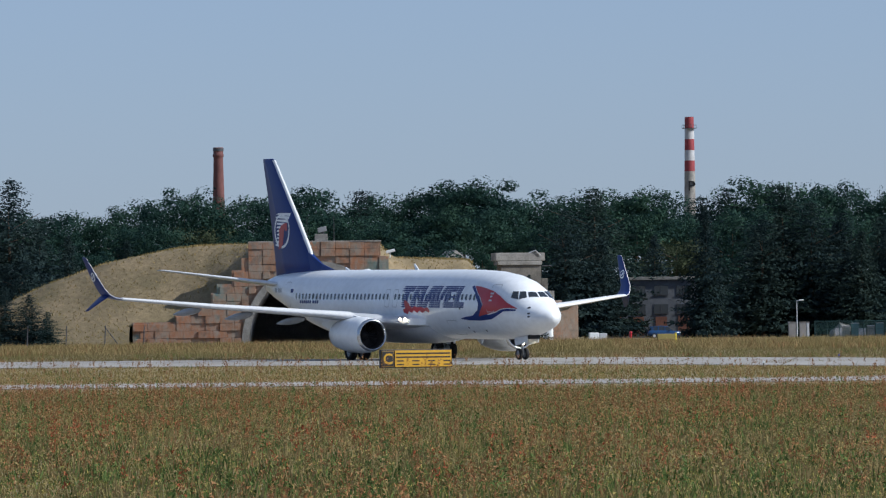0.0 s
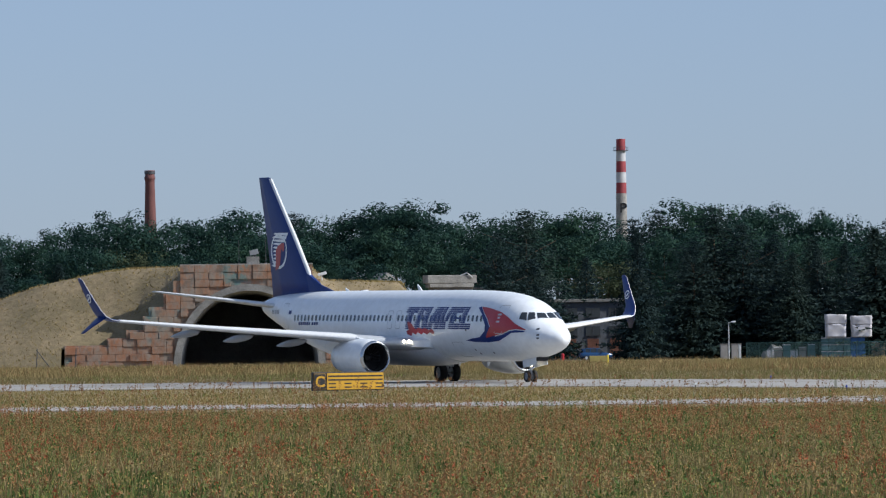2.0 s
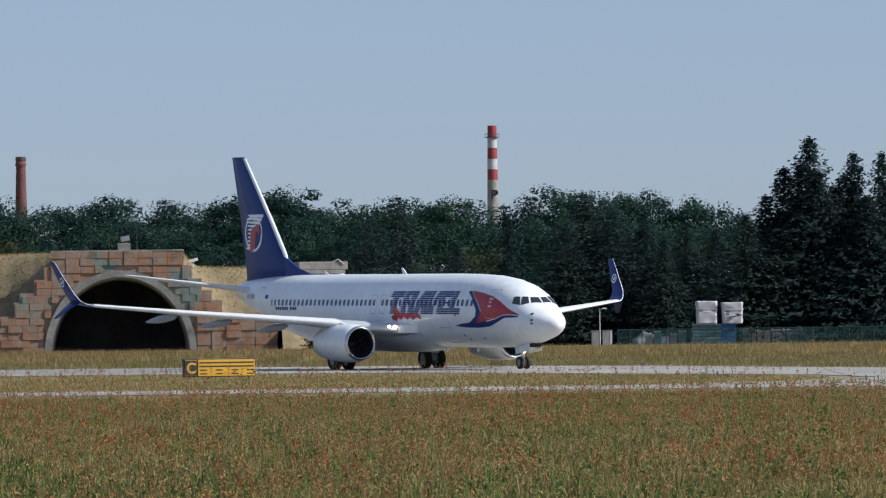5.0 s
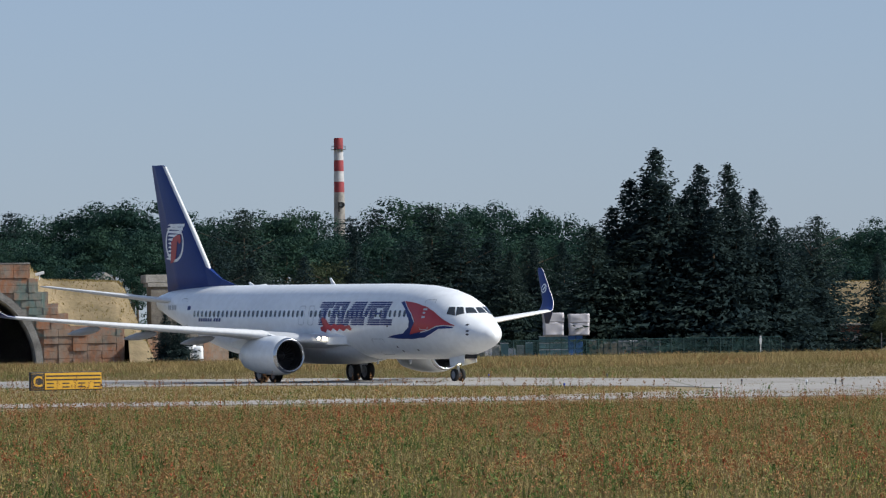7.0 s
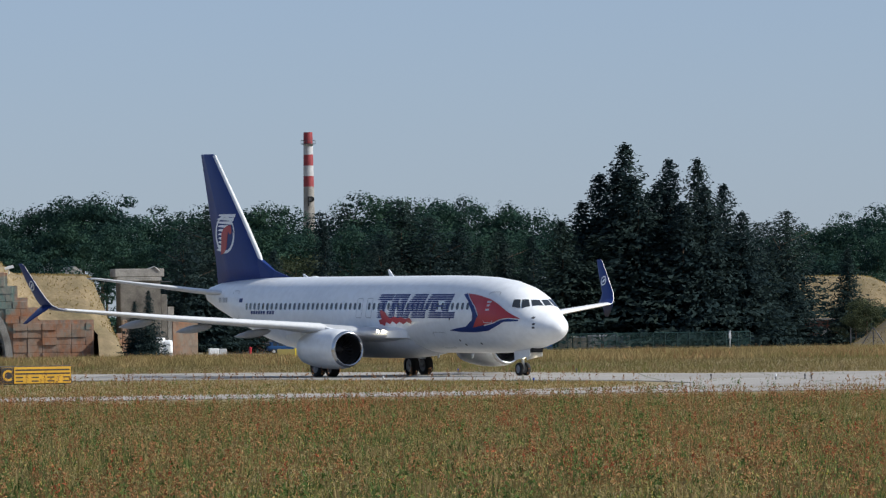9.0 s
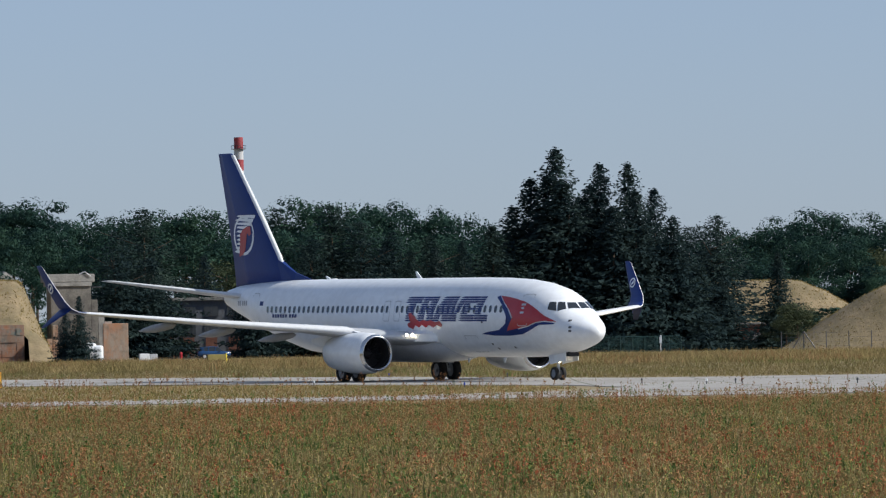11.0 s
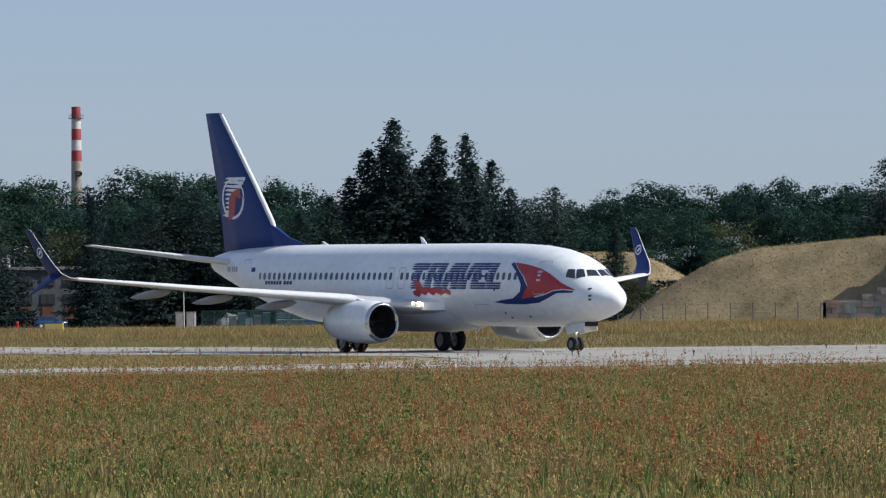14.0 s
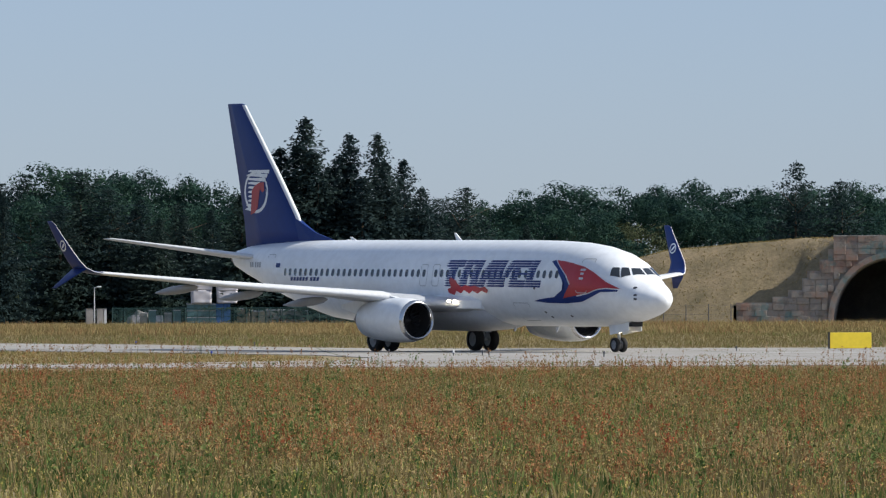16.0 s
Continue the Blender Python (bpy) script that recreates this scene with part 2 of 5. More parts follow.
def level(y):
    """Height of the ground at that distance ahead: level meadow, then a faint rise."""
    return float(np.interp(y, (195, 240, 300, 343, 400, 520, 570, 600), (0.0, -0.06, -0.10, 0.05, 0.22, 0.52, 0.60, 0.62)))


def spot(bearing, dist):
    """The place on the ground at that bearing (degrees right of ahead) and distance."""
    a = radians(bearing)
    x, y = dist * math.sin(a), dist * math.cos(a)
    return x, y, level(y)


def stand(bearing, dist, turn=0.0, dz=0.0):
    """A pose on the ground there, its front (-y) to the camera, turned by so many degrees."""
    x, y, z = spot(bearing, dist)
    return pose(x, y, z + dz, 0, 0, -bearing + turn)


# ---- ground ----
def build_ground():
    ys = [-300, 0, 40, 120, 195, 240, 300, 343, 400, 460, 520, 570, 600, 700, 900, 1400, 2500, 4800]
    xs = [-4000, -1200, -500, -200, -80, 0, 80, 200, 500, 1200, 4000]
    bm = bmesh.new()
    g = [[bm.verts.new((x, y, level(y))) for x in xs] for y in ys]
    for j in range(len(ys) - 1):
        for i in range(len(xs) - 1):
            bm.faces.new((g[j][i], g[j][i + 1], g[j + 1][i + 1], g[j + 1][i]))
    tagged(part("ground", bm, SOIL), "dry summer turf of the airfield, brown and green", "ground", kind="structure")
    edge = [(-300, 190), (300, 207), (300, 300), (60, 308), (20, 312), (9, 314), (4, 325), (-3, 343), (-16, 362), (-30, 371), (-60, 374), (-420, 378),
            (-420, 334), (-60, 330), (-30, 326), (-14, 317), (-4.4, 300), (5, 270), (7, 250), (5, 232), (-2, 219), (-60, 216), (-300, 212)]
    bm = plate([(x, y) for x, y in edge], 0.05, axis=2, at=-0.02)
    bmesh.ops.triangulate(bm, faces=bm.faces)
    for cut in (195, 240, 300, 343, 400, 430):
        bmesh.ops.bisect_plane(bm, geom=bm.verts[:] + bm.edges[:] + bm.faces[:], plane_co=(0, cut, 0), plane_no=(0, 1, 0), dist=1e-4)
    for v in bm.verts:
        v.co.z += level(v.co.y)
    tagged(part("taxiway", bm, SLAB), "weathered pale concrete slab taxiways with grassy joints", "taxiway", kind="structure")


build_ground()


# ---- the airliner ----
# stations: metres aft of the nose; side: metres to starboard
STATIONS = [(0.24, 2.70, 2.62, 0.02), (0.30, 2.87, 2.45, 0.22), (0.44, 3.00, 2.31, 0.42), (0.74, 3.18, 2.13, 0.70), (1.2, 3.42, 1.93, 1.02), (1.55, 3.58, 1.82, 1.18), (1.9, 3.80, 1.73, 1.31),
            (2.4, 4.17, 1.62, 1.46), (3.0, 4.54, 1.51, 1.60), (3.8, 4.83, 1.42, 1.73), (5.0, 5.08, 1.36, 1.84), (6.5, 5.24, 1.33, 1.88), (8.5, 5.32, 1.32, 1.88),
            (11, 5.35, 1.32, 1.88), (14, 5.35, 1.32, 1.88), (18, 5.35, 1.32, 1.88), (22, 5.35, 1.32, 1.88), (26, 5.35, 1.36, 1.88), (28, 5.34, 1.52, 1.86), (30, 5.33, 1.92, 1.77), (32, 5.28, 2.43, 1.55),
            (34, 5.19, 2.97, 1.24), (36, 5.06, 3.52, 0.86), (37.3, 4.84, 3.92, 0.50), (37.75, 4.66, 4.18, 0.25)]
NOSE_GEAR = 4.01
COCKPIT_AFT = [(2.81, 30.5), (2.31, 38.0), (2.67, 54.5), (2.94, 46.0)]
COCKPIT_MID = [(2.26, 39.5), (2.04, 58.0), (2.40, 67.5), (2.61, 57.0)]
COCKPIT_FRONT = [(1.99, 62.5), (1.82, 88.0), (2.22, 88.0), (2.33, 70.5)]


DROOP = math.tan(radians(0.69))   # the hull sits a little nose-down on its legs


def P(s, side, z):
    return (NOSE_GEAR - s, -side, z + (s - 19.6) * DROOP)


def G(s, side, z):
    """As P, but measured from the ground: for the wheels and legs."""
    return (NOSE_GEAR - s, -side, z)


def hull(s):
    col = list(zip(*STATIONS))
    return [float(np.interp(s, col[0], col[k])) for k in (1, 2, 3)]


def hull_side(s, z, lift=0.012):
    top, bot, w = hull(s)
    k = min(0.999, abs((z - (top + bot) / 2) / ((top - bot) / 2)))
    return (w + lift) * math.sqrt(1 - k * k)


def decal(name, outline, mat, parent, label="", lift=0.012, cell=0.22):
    """A painted or glazed patch that lies on the starboard skin; outline in (station, height)."""
    bm = bmesh.new()
    f = bm.faces.new([bm.verts.new((s, 0, z)) for s, z in outline])
    bmesh.ops.triangulate(bm, faces=[f])
    for axis, no in ((0, (1, 0, 0)), (1, (0, 0, 1))):
        vals = [p[axis] for p in outline]
        v = math.floor(min(vals) / cell) * cell + cell
        while v < max(vals):
            bmesh.ops.bisect_plane(bm, geom=bm.verts[:] + bm.edges[:] + bm.faces[:], plane_co=(v, 0, 0) if axis == 0 else (0, 0, v), plane_no=no, dist=1e-5)
            v += cell
    for q in bm.verts:
        s, z = q.co.x, q.co.z
        q.co = P(s, hull_side(s, z, lift), z)
    bmesh.ops.recalc_face_normals(bm, faces=bm.faces)
    for q in bm.faces:
        if q.normal.y > 0:
            q.normal_flip()
    return part(name, bm, mat, parent, label, smooth=True)


def rounded(s, z, w, h, r, n=4):
    out = []
    for k, (cx, cz) in enumerate(((w / 2 - r, h / 2 - r), (-w / 2 + r, h / 2 - r), (-w / 2 + r, -h / 2 + r), (w / 2 - r, -h / 2 + r))):
        for i in range(n + 1):
            a = math.pi / 2 * (k + i / n)
            out.append((s + cx + r * math.cos(a), z + cz + r * math.sin(a)))
    return out


def outline_frame(s, z, w, h, r, t, lean=0.0):
    o, i = rounded(s, z, w, h, r), rounded(s, z, w - 2 * t, h - 2 * t, max(r - t, 0.02))
    return o, i


def ring_decal(name, s, z, w, h, r, t, mat, parent, label=""):
    o, i = outline_frame(s, z, w, h, r, t)
    bm = bmesh.new()
    vo = [bm.verts.new(P(a, hull_side(a, b, 0.042), b)) for a, b in o]
    vi = [bm.verts.new(P(a, hull_side(a, b, 0.042), b)) for a, b in i]
    for k in range(len(vo)):
        j = (k + 1) % len(vo)
        bm.faces.new((vo[k], vo[j], vi[j], vi[k]))
    return part(name, bm, mat, parent, label)


FOIL = [(0.0, 0.0), (0.015, 0.022), (0.06, 0.042), (0.18, 0.060), (0.38, 0.062), (0.65, 0.040), (0.88, 0.014), (1.0, 0.002),
        (0.88, -0.006), (0.65, -0.022), (0.38, -0.036), (0.18, -0.036), (0.06, -0.026), (0.015, -0.014)]


def wing_loft(sections, thick=1.0):
    """Sections: (leading station, chord, side, height, roll): an aerofoil at each, rolled about the flight axis."""
    rings = []
    for le, chord, side, z, roll in sections:
        c, s = math.cos(radians(roll)), math.sin(radians(roll))
        rings.append([P(le + u * chord, side - s * w * chord * thick, z + c * w * chord * thick) for u, w in FOIL])
    return loft(rings)


def mirrored(sections, sign):
    return [(a, b, sign * y, z, sign * r) for a, b, y, z, r in sections]


def leading_strip(sections, thick=1.0, out=0.012, pick=(3, 2, 1, 0, 13, 12)):
    """A thin polished strip wrapped over the front edge of the sections."""
    rows = []
    for le, chord, side, z, roll in sections:
        c, s = math.cos(radians(roll)), math.sin(radians(roll))
        rows.append([P(le + FOIL[k][0] * chord - out, side - s * FOIL[k][1] * 1.12 * chord * thick, z + c * FOIL[k][1] * 1.12 * chord * thick) for k in pick])
    bm = bmesh.new()
    v = [[bm.verts.new(p) for p in r] for r in rows]
    for a, b in zip(v, v[1:]):
        for k in range(len(pick) - 1):
            bm.faces.new((a[k], a[k + 1], b[k + 1], b[k]))
    bmesh.ops.recalc_face_normals(bm, faces=bm.faces)
    return bm


def revolve(profile, cx, cy, cz, seg=40, close=False):
    """A body of rings round the flight axis: profile of (station, radius)."""
    rings = []
    for s, r in profile:
        rings.append([P(s, cy + r * math.cos(2 * math.pi * k / seg), cz + r * math.sin(2 * math.pi * k / seg)) for k in range(seg)])
    return loft(rings, close, close)


def wheel(parent, s, side, r, w, name="wheel"):
    hub = empty(name, pose(*G(s, side, r)), "", "")
    hub.parent = parent
    hub.matrix_world = Matrix.Identity(4)
    hub.matrix_basis = pose(*G(s, side, r))
    rings = []
    for y, q in ((-w / 2, 0.62 * r), (-w / 2, 0.86 * r), (-w * 0.36, 0.97 * r), (-w * 0.15, r), (w * 0.15, r), (w * 0.36, 0.97 * r), (w / 2, 0.86 * r), (w / 2, 0.62 * r)):
        rings.append([(q * math.cos(2 * math.pi * k / 28), y, q * math.sin(2 * math.pi * k / 28)) for k in range(28)])
    part("tyre", loft(rings, False, False), RUBBER, hub, smooth=True)
    bm = tube((0, -w * 0.36, 0), (0, w * 0.36, 0), 0.62 * r, seg=24)
    for k in range(8):
        a = 2 * math.pi * k / 8
        for y in (-w * 0.37, w * 0.37):
            add_tube(bm, (0.4 * r * math.cos(a), y - 0.01, 0.4 * r * math.sin(a)), (0.4 * r * math.cos(a), y + 0.01, 0.4 * r * math.sin(a)), 0.07 * r, seg=8)
    add_tube(bm, (0, -w * 0.5, 0), (0, w * 0.5, 0), 0.2 * r, seg=12)
    part("rim", bm, GREY, hub, "grey wheel hub with bolts")
    return hub


def stripes_block(parent, s_left, s_right, z0, z1, slant, rows, cuts, name="lettering_stripe"):
    """Slanted block of speed-lined bars; cuts: per row, the spans (from, to) of the block's width that are filled."""
    h = (z1 - z0) / rows
    for r in range(rows):
        zb = z0 + h * r
        zt = zb + h * 0.80
        off = slant * (r + 0.5) / rows
        for a, b in cuts(r / (rows - 1)):
            sa, sb = s_left + (s_right - s_left) * a - off, s_left + (s_right - s_left) * b - off
            decal(name, [(sa + 0.22, (zb + zt) / 2), (sa, zb + 0.01), (sb, zb), (sb - 0.05, zt), (sa - 0.04, zt)], BLUE, parent, cell=0.4)


def build_airliner():
    ac = empty("airliner", Matrix.Identity(4), "white twin-jet airliner with blue tail taxiing on concrete", "airplane")
    # fuselage
    rings = []
    for s, top, bot, w in STATIONS:
        zc, hz = (top + bot) / 2, (top - bot) / 2
        rings.append([P(s, w * math.cos(2 * math.pi * k / 56), zc + hz * math.sin(2 * math.pi * k / 56)) for k in range(56)])
    body = part("fuselage", loft(rings), WHITE, ac, "glossy white fuselage", smooth=True)
    # belly fairing between the wings
    fr = []
    for s, w, b in ((12.2, 0.9, 1.28), (13.4, 1.75, 1.12), (15, 2.1, 1.02), (18, 2.2, 1.00), (20.5, 2.1, 1.02), (22.5, 1.7, 1.12), (24.6, 0.8, 1.28)):
        fr.append([P(s, w * math.cos(a), 1.95 + (1.95 - b) * math.sin(a)) for a in [2 * math.pi * k / 32 for k in range(32)]])
    part("belly_fairing", loft(fr), PALE, ac, "pale grey belly fairing", smooth=True)
    # flight-deck glazing: station and angle round the section
    for sgn in (1, -1):
        for name, pts in (("cockpit_window", COCKPIT_AFT), ("cockpit_window", COCKPIT_MID), ("windshield", COCKPIT_FRONT)):
            bm = bmesh.new()
            g = 6
            grid = []
            for a in range(g + 1):
                row = []
                for b in range(g + 1):
                    u, v = a / g, b / g
                    s, ang = [(1 - u) * (1 - v) * pts[0][k] + u * (1 - v) * pts[1][k] + u * v * pts[2][k] + (1 - u) * v * pts[3][k] for k in (0, 1)]
                    top, bot, w = hull(s)
                    ang = radians(ang)
                    row.append(bm.verts.new(P(s, sgn * (w + 0.016) * math.cos(ang), (top + bot) / 2 + ((top - bot) / 2 + 0.016) * math.sin(ang))))
                grid.append(row)
            for a in range(g):
                for b in range(g):
                    bm.faces.new((grid[a][b], grid[a + 1][b], grid[a + 1][b + 1], grid[a][b + 1]))
            bmesh.ops.recalc_face_normals(bm, faces=bm.faces)
            part(name, bm, GLASS, ac, "dark cockpit window" if name == "cockpit_window" else "dark windshield pane", smooth=True)
    # cabin windows
    s = 6.42
    while s < 30.3:
        if not (16.85 < s < 17.30):
            decal("cabin_window", rounded(s, 3.76, 0.25, 0.37, 0.11), GLASS, ac, cell=0.5)
        s += 0.508
    for s in (16.56, 17.6):
        ring_decal("overwing_exit", s, 3.67, 0.62, 1.06, 0.14, 0.035, LINE, ac, "grey outline of the overwing exit")
    ring_decal("service_door", 4.47, 3.70, 0.80, 1.60, 0.12, 0.035, PALE, ac, "outline of the forward service door")
    for z, w in ((3.98, 0.34), (3.80, 0.22), (3.58, 0.30)):
        decal("door_placard", rounded(4.52, z, w, 0.10, 0.03), PALE, ac, "small pale placard on the door", lift=0.045)
    ring_decal("aft_door", 32.1, 3.86, 0.80, 1.55, 0.12, 0.03, LINE, ac, "outline of the aft service door")
    ring_decal("cargo_door", 9.6, 2.0, 1.25, 0.85, 0.08, 0.025, LINE, ac, "outline of the cargo door")
    decal("flag_patch", [(30.95, 3.98), (31.4, 3.98), (31.4, 4.2), (30.95, 4.2)], BLUE, ac, "small blue flag patch")
    for k in range(5):
        a = 34.6 - 0.27 * k - (0.12 if k > 1 else 0)
        decal("registration_bar", [(a, 3.98), (a - 0.20, 3.98), (a - 0.20, 4.24), (a, 4.24)], LINE, ac, "plain grey bar")
    for k in range(9):
        a = 29.75 - 0.30 * k - (0.15 if k > 5 else 0)
        decal("type_bar", [(a, 3.34), (a - 0.22, 3.34), (a - 0.27, 3.52), (a - 0.05, 3.52)], BLUE, ac, "small dark blue bar")
    for sx, z in ((1.42, 3.17), (1.26, 2.84), (1.25, 2.66), (7.92, 1.99), (7.67, 1.77), (6.01, 1.83), (8.2, 3.1)):
        decal("probe_plate", rounded(sx, z, 0.16, 0.10, 0.04), STEEL, ac)
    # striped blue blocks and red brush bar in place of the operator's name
    full = lambda u: [(0.0, 1.0)]
    tee = lambda u: [(0.0, 1.0)] if u > 0.78 else [(0.25, 0.68)]
    legs = lambda u: [(0.0, 0.36), (0.60, 0.98)] if u < 0.42 else ([(0.02, 1.0)] if u < 0.55 or u > 0.82 else [(0.04, 0.40), (0.62, 1.0)])
    peak = lambda u: [(0.45 - 0.40 * (1 - u), 0.98)] if 0.25 < u < 0.45 or u > 0.8 else [(0.45 - 0.40 * (1 - u), 0.75 - 0.35 * (1 - u)), (0.66, 0.98)]
    vee = lambda u: [(0.0, 0.34), (0.34 + 0.36 * u, 0.66 + 0.36 * u)] if u > 0.3 else [(0.0, 0.62)]
    comb = lambda u: [(0.0, 0.98)] if u < 0.24 or u > 0.78 or 0.42 < u < 0.6 else [(0.0, 0.42)]
    foot = lambda u: [(0.0, 1.0)] if u < 0.26 else [(0.0, 0.42)]
    for (a, b), cut in zip(((15.95, 14.60), (14.45, 13.0), (13.05, 11.55), (11.5, 10.3), (10.25, 9.05), (8.95, 7.75)), (tee, legs, peak, vee, comb, foot)):
        stripes_block(ac, a, b, 3.14, 4.42, 0.40, 11, cut)
    brush = [(15.45, 2.72), (15.0, 2.62), (14.75, 2.82), (14.4, 2.70), (14.1, 2.86), (13.7, 2.70), (13.4, 2.84), (13.0, 2.70), (12.6, 2.84), (12.2, 2.72), (12.05, 2.86),
             (12.3, 3.04), (12.7, 2.98), (13.2, 3.08), (13.5, 3.02), (13.9, 3.10), (14.3, 3.00), (14.6, 3.14), (14.75, 3.30), (15.2, 3.46), (15.35, 3.34), (15.0, 3.16), (15.1, 3.0), (15.5, 2.90)]
    decal("brush_bar", [(s, z + 0.12) for s, z in brush], RED, ac, "red brushed bar", lift=0.030, cell=0.12)
    # red sail with white edge and blue swoosh
    sail = [(6.75, 4.42), (6.02, 4.36), (5.41, 4.28), (4.52, 4.12), (3.77, 3.87), (2.86, 3.43), (2.02, 3.11), (2.81, 3.16), (3.37, 3.11), (4.01, 2.92), (4.93, 2.79), (5.94, 2.66), (5.45, 2.98), (5.28, 3.30), (5.66, 3.74)]
    decal("sail_edge", [(s + (s - 4.6) * 0.035 + 0.02, 3.4 + (z - 3.4) * 1.045) for s, z in sail], WHITE, ac, "white edge of the sail", lift=0.014, cell=0.12)
    decal("red_sail", sail, RED, ac, "red painted sail shape", lift=0.034, cell=0.12)
    decal("blue_swoosh", [(8.43, 2.51), (7.32, 2.43), (5.83, 2.42), (4.6, 2.50), (3.83, 2.72), (3.18, 2.96), (2.19, 2.99), (2.12, 3.06), (2.82, 3.11), (3.37, 3.06), (4.01, 2.87), (4.93, 2.73),
                          (5.98, 2.60), (5.55, 2.96), (5.40, 3.30), (5.78, 3.74), (6.84, 4.43), (7.12, 4.36), (6.45, 4.01), (5.94, 3.47), (5.76, 3.12), (6.0, 2.87), (6.65, 2.71), (7.69, 2.62)], BLUE, ac, "blue painted swoosh", lift=0.024, cell=0.12)
    # wings
    inner = [(12.9, 8.5, 1.2, 2.08, 0), (13.7, 7.4, 2.2, 2.20, 3), (15.55, 5.4, 4.9, 2.55, 5), (16.3, 4.3, 6.0, 2.70, 6), (19.55, 2.8, 11.7, 3.20, 6), (22.35, 1.58, 16.75, 3.70, 7)]
    tip = [(22.35, 1.58, 16.75, 3.70, 7), (22.62, 1.5, 17.08, 3.78, 20), (22.95, 1.38, 17.34, 3.98, 50), (23.25, 1.22, 17.52, 4.32, 76), (24.1, 0.95, 17.72, 5.15, 79), (24.95, 0.62, 17.9, 6.05, 80), (25.2, 0.4, 17.93, 6.17, 80)]
    strake = [(23.0, 1.35, 17.28, 3.92, -50), (23.55, 1.0, 17.62, 3.56, -50), (24.6, 0.42, 18.02, 3.00, -50)]
    for sgn, lab in ((1, "wing"), (-1, "wing")):
        w = part("wing", wing_loft(mirrored(inner, sgn)), PALE, ac, "pale grey swept wing", smooth=True)
        part("leading_edge", leading_strip(mirrored(inner[2:], sgn)), EDGE, w, "bright pale leading edge slats", smooth=True)
        wl = part("winglet", wing_loft(mirrored(tip, sgn), 0.8), BLUE, ac, "dark blue split winglet", smooth=True)
        part("winglet_edge", leading_strip(mirrored(tip, sgn), 0.8, 0.01, (1, 0, 13)), EDGE, wl, "bright metal edge", smooth=True)
        part("strake", wing_loft(mirrored(strake, sgn), 0.8), BLUE, wl, "blue ventral strake", smooth=True)
        em = bmesh.new()
        bmesh.ops.create_circle(em, cap_ends=True, segments=24, radius=0.27)
        for face in (1, -1):
            e2 = em.copy()
            bmesh.ops.transform(e2, matrix=Matrix.Translation(P(24.4, sgn * (17.68 + 0.085 * face), 5.0)) @ pose(0, 0, 0, 90 + 11 * sgn, 0, 0), verts=e2.verts)
            part("emblem_disc", e2, WHITE, wl, "round white emblem")
            e3 = em.copy()
            bmesh.ops.transform(e3, matrix=Matrix.Translation(P(24.4, sgn * (17.68 + 0.092 * face), 5.0)) @ pose(0, 0, 0, 90 + 11 * sgn, 0, 0) @ Matrix.Diagonal((0.74, 0.74, 1, 1)), verts=e3.verts)
            part("emblem_field", e3, BLUE, wl)
            e4 = em.copy()
            bmesh.ops.transform(e4, matrix=Matrix.Translation(P(24.37, sgn * (17.68 + 0.098 * face), 5.0)) @ pose(0, 0, 0, 90 + 11 * sgn, 0, 0) @ pose(0, 0, 0, 0, 0, 40) @ Matrix.Diagonal((0.62, 0.24, 1, 1)), verts=e4.verts)
            part("emblem_curve", e4, WHITE, wl)
        em.free()
        # flap track fairings
        for side, s0, z0 in ((6.9, 18.2, 2.42), (9.6, 19.7, 2.70), (12.3, 21.1, 2.98)):
            prof = [(0, 0.02), (0.4, 0.13), (1.2, 0.19), (2.4, 0.19), (3.4, 0.11), (4.0, 0.02)]
            rings = [[P(s0 + u, sgn * side + 0.62 * r * math.cos(a), z0 + 0.10 - 0.08 * u + r * 1.1 * math.sin(a)) for a in [2 * math.pi * k / 14 for k in range(14)]] for u, r in prof]
            part("flap_fairing", loft(rings), GREY, w, "grey flap track fairing", smooth=True)
        # engine
        cy, cz = sgn * 4.83, 1.56
        eng = part("nacelle", revolve([(13.58, 0.86), (13.75, 0.96), (14.20, 1.03), (15.00, 1.06), (16.00, 1.04), (17.00, 0.94), (17.70, 0.82), (17.70, 0.70), (16.30, 0.72)], 0, cy, cz), WHITE, ac, "white engine nacelle", smooth=True)
        part("inlet_lip", revolve([(13.72, 0.955), (13.60, 0.915), (13.52, 0.86), (13.56, 0.80), (13.75, 0.765)], 0, cy, cz), METAL, eng, "polished metal inlet lip", smooth=True)
        part("inlet_duct", revolve([(13.75, 0.765), (14.20, 0.76), (14.70, 0.78), (14.72, 0.02)], 0, cy, cz), DARK, eng, "dark inlet duct", smooth=True)
        part("spinner", revolve([(14.25, 0.01), (14.40, 0.14), (14.65, 0.26), (14.70, 0.26)], 0, cy, cz), STEEL, eng, "dark spinner cone", smooth=True)
        bm = bmesh.new()
        for k in range(24):
            a = 2 * math.pi * k / 24
            c0, c1 = (math.cos(a), math.sin(a)), (math.cos(a + 0.16), math.sin(a + 0.16))
            bm.faces.new([bm.verts.new(P(14.52, cy + 0.25 * c0[0], cz + 0.25 * c0[1])), bm.verts.new(P(14.50, cy + 0.76 * c0[0], cz + 0.76 * c0[1])),
                          bm.verts.new(P(14.66, cy + 0.76 * c1[0], cz + 0.76 * c1[1])), bm.verts.new(P(14.66, cy + 0.25 * c1[0], cz + 0.25 * c1[1]))])
        part("fan_blades", bm, STEEL, eng, "dark fan blades")
        part("core_nozzle", revolve([(16.40, 0.62), (17.70, 0.52), (18.50, 0.38), (18.50, 0.30), (19.10, 0.04)], 0, cy, cz), STEEL, eng, "dark exhaust nozzle", smooth=True)
        pylon = []
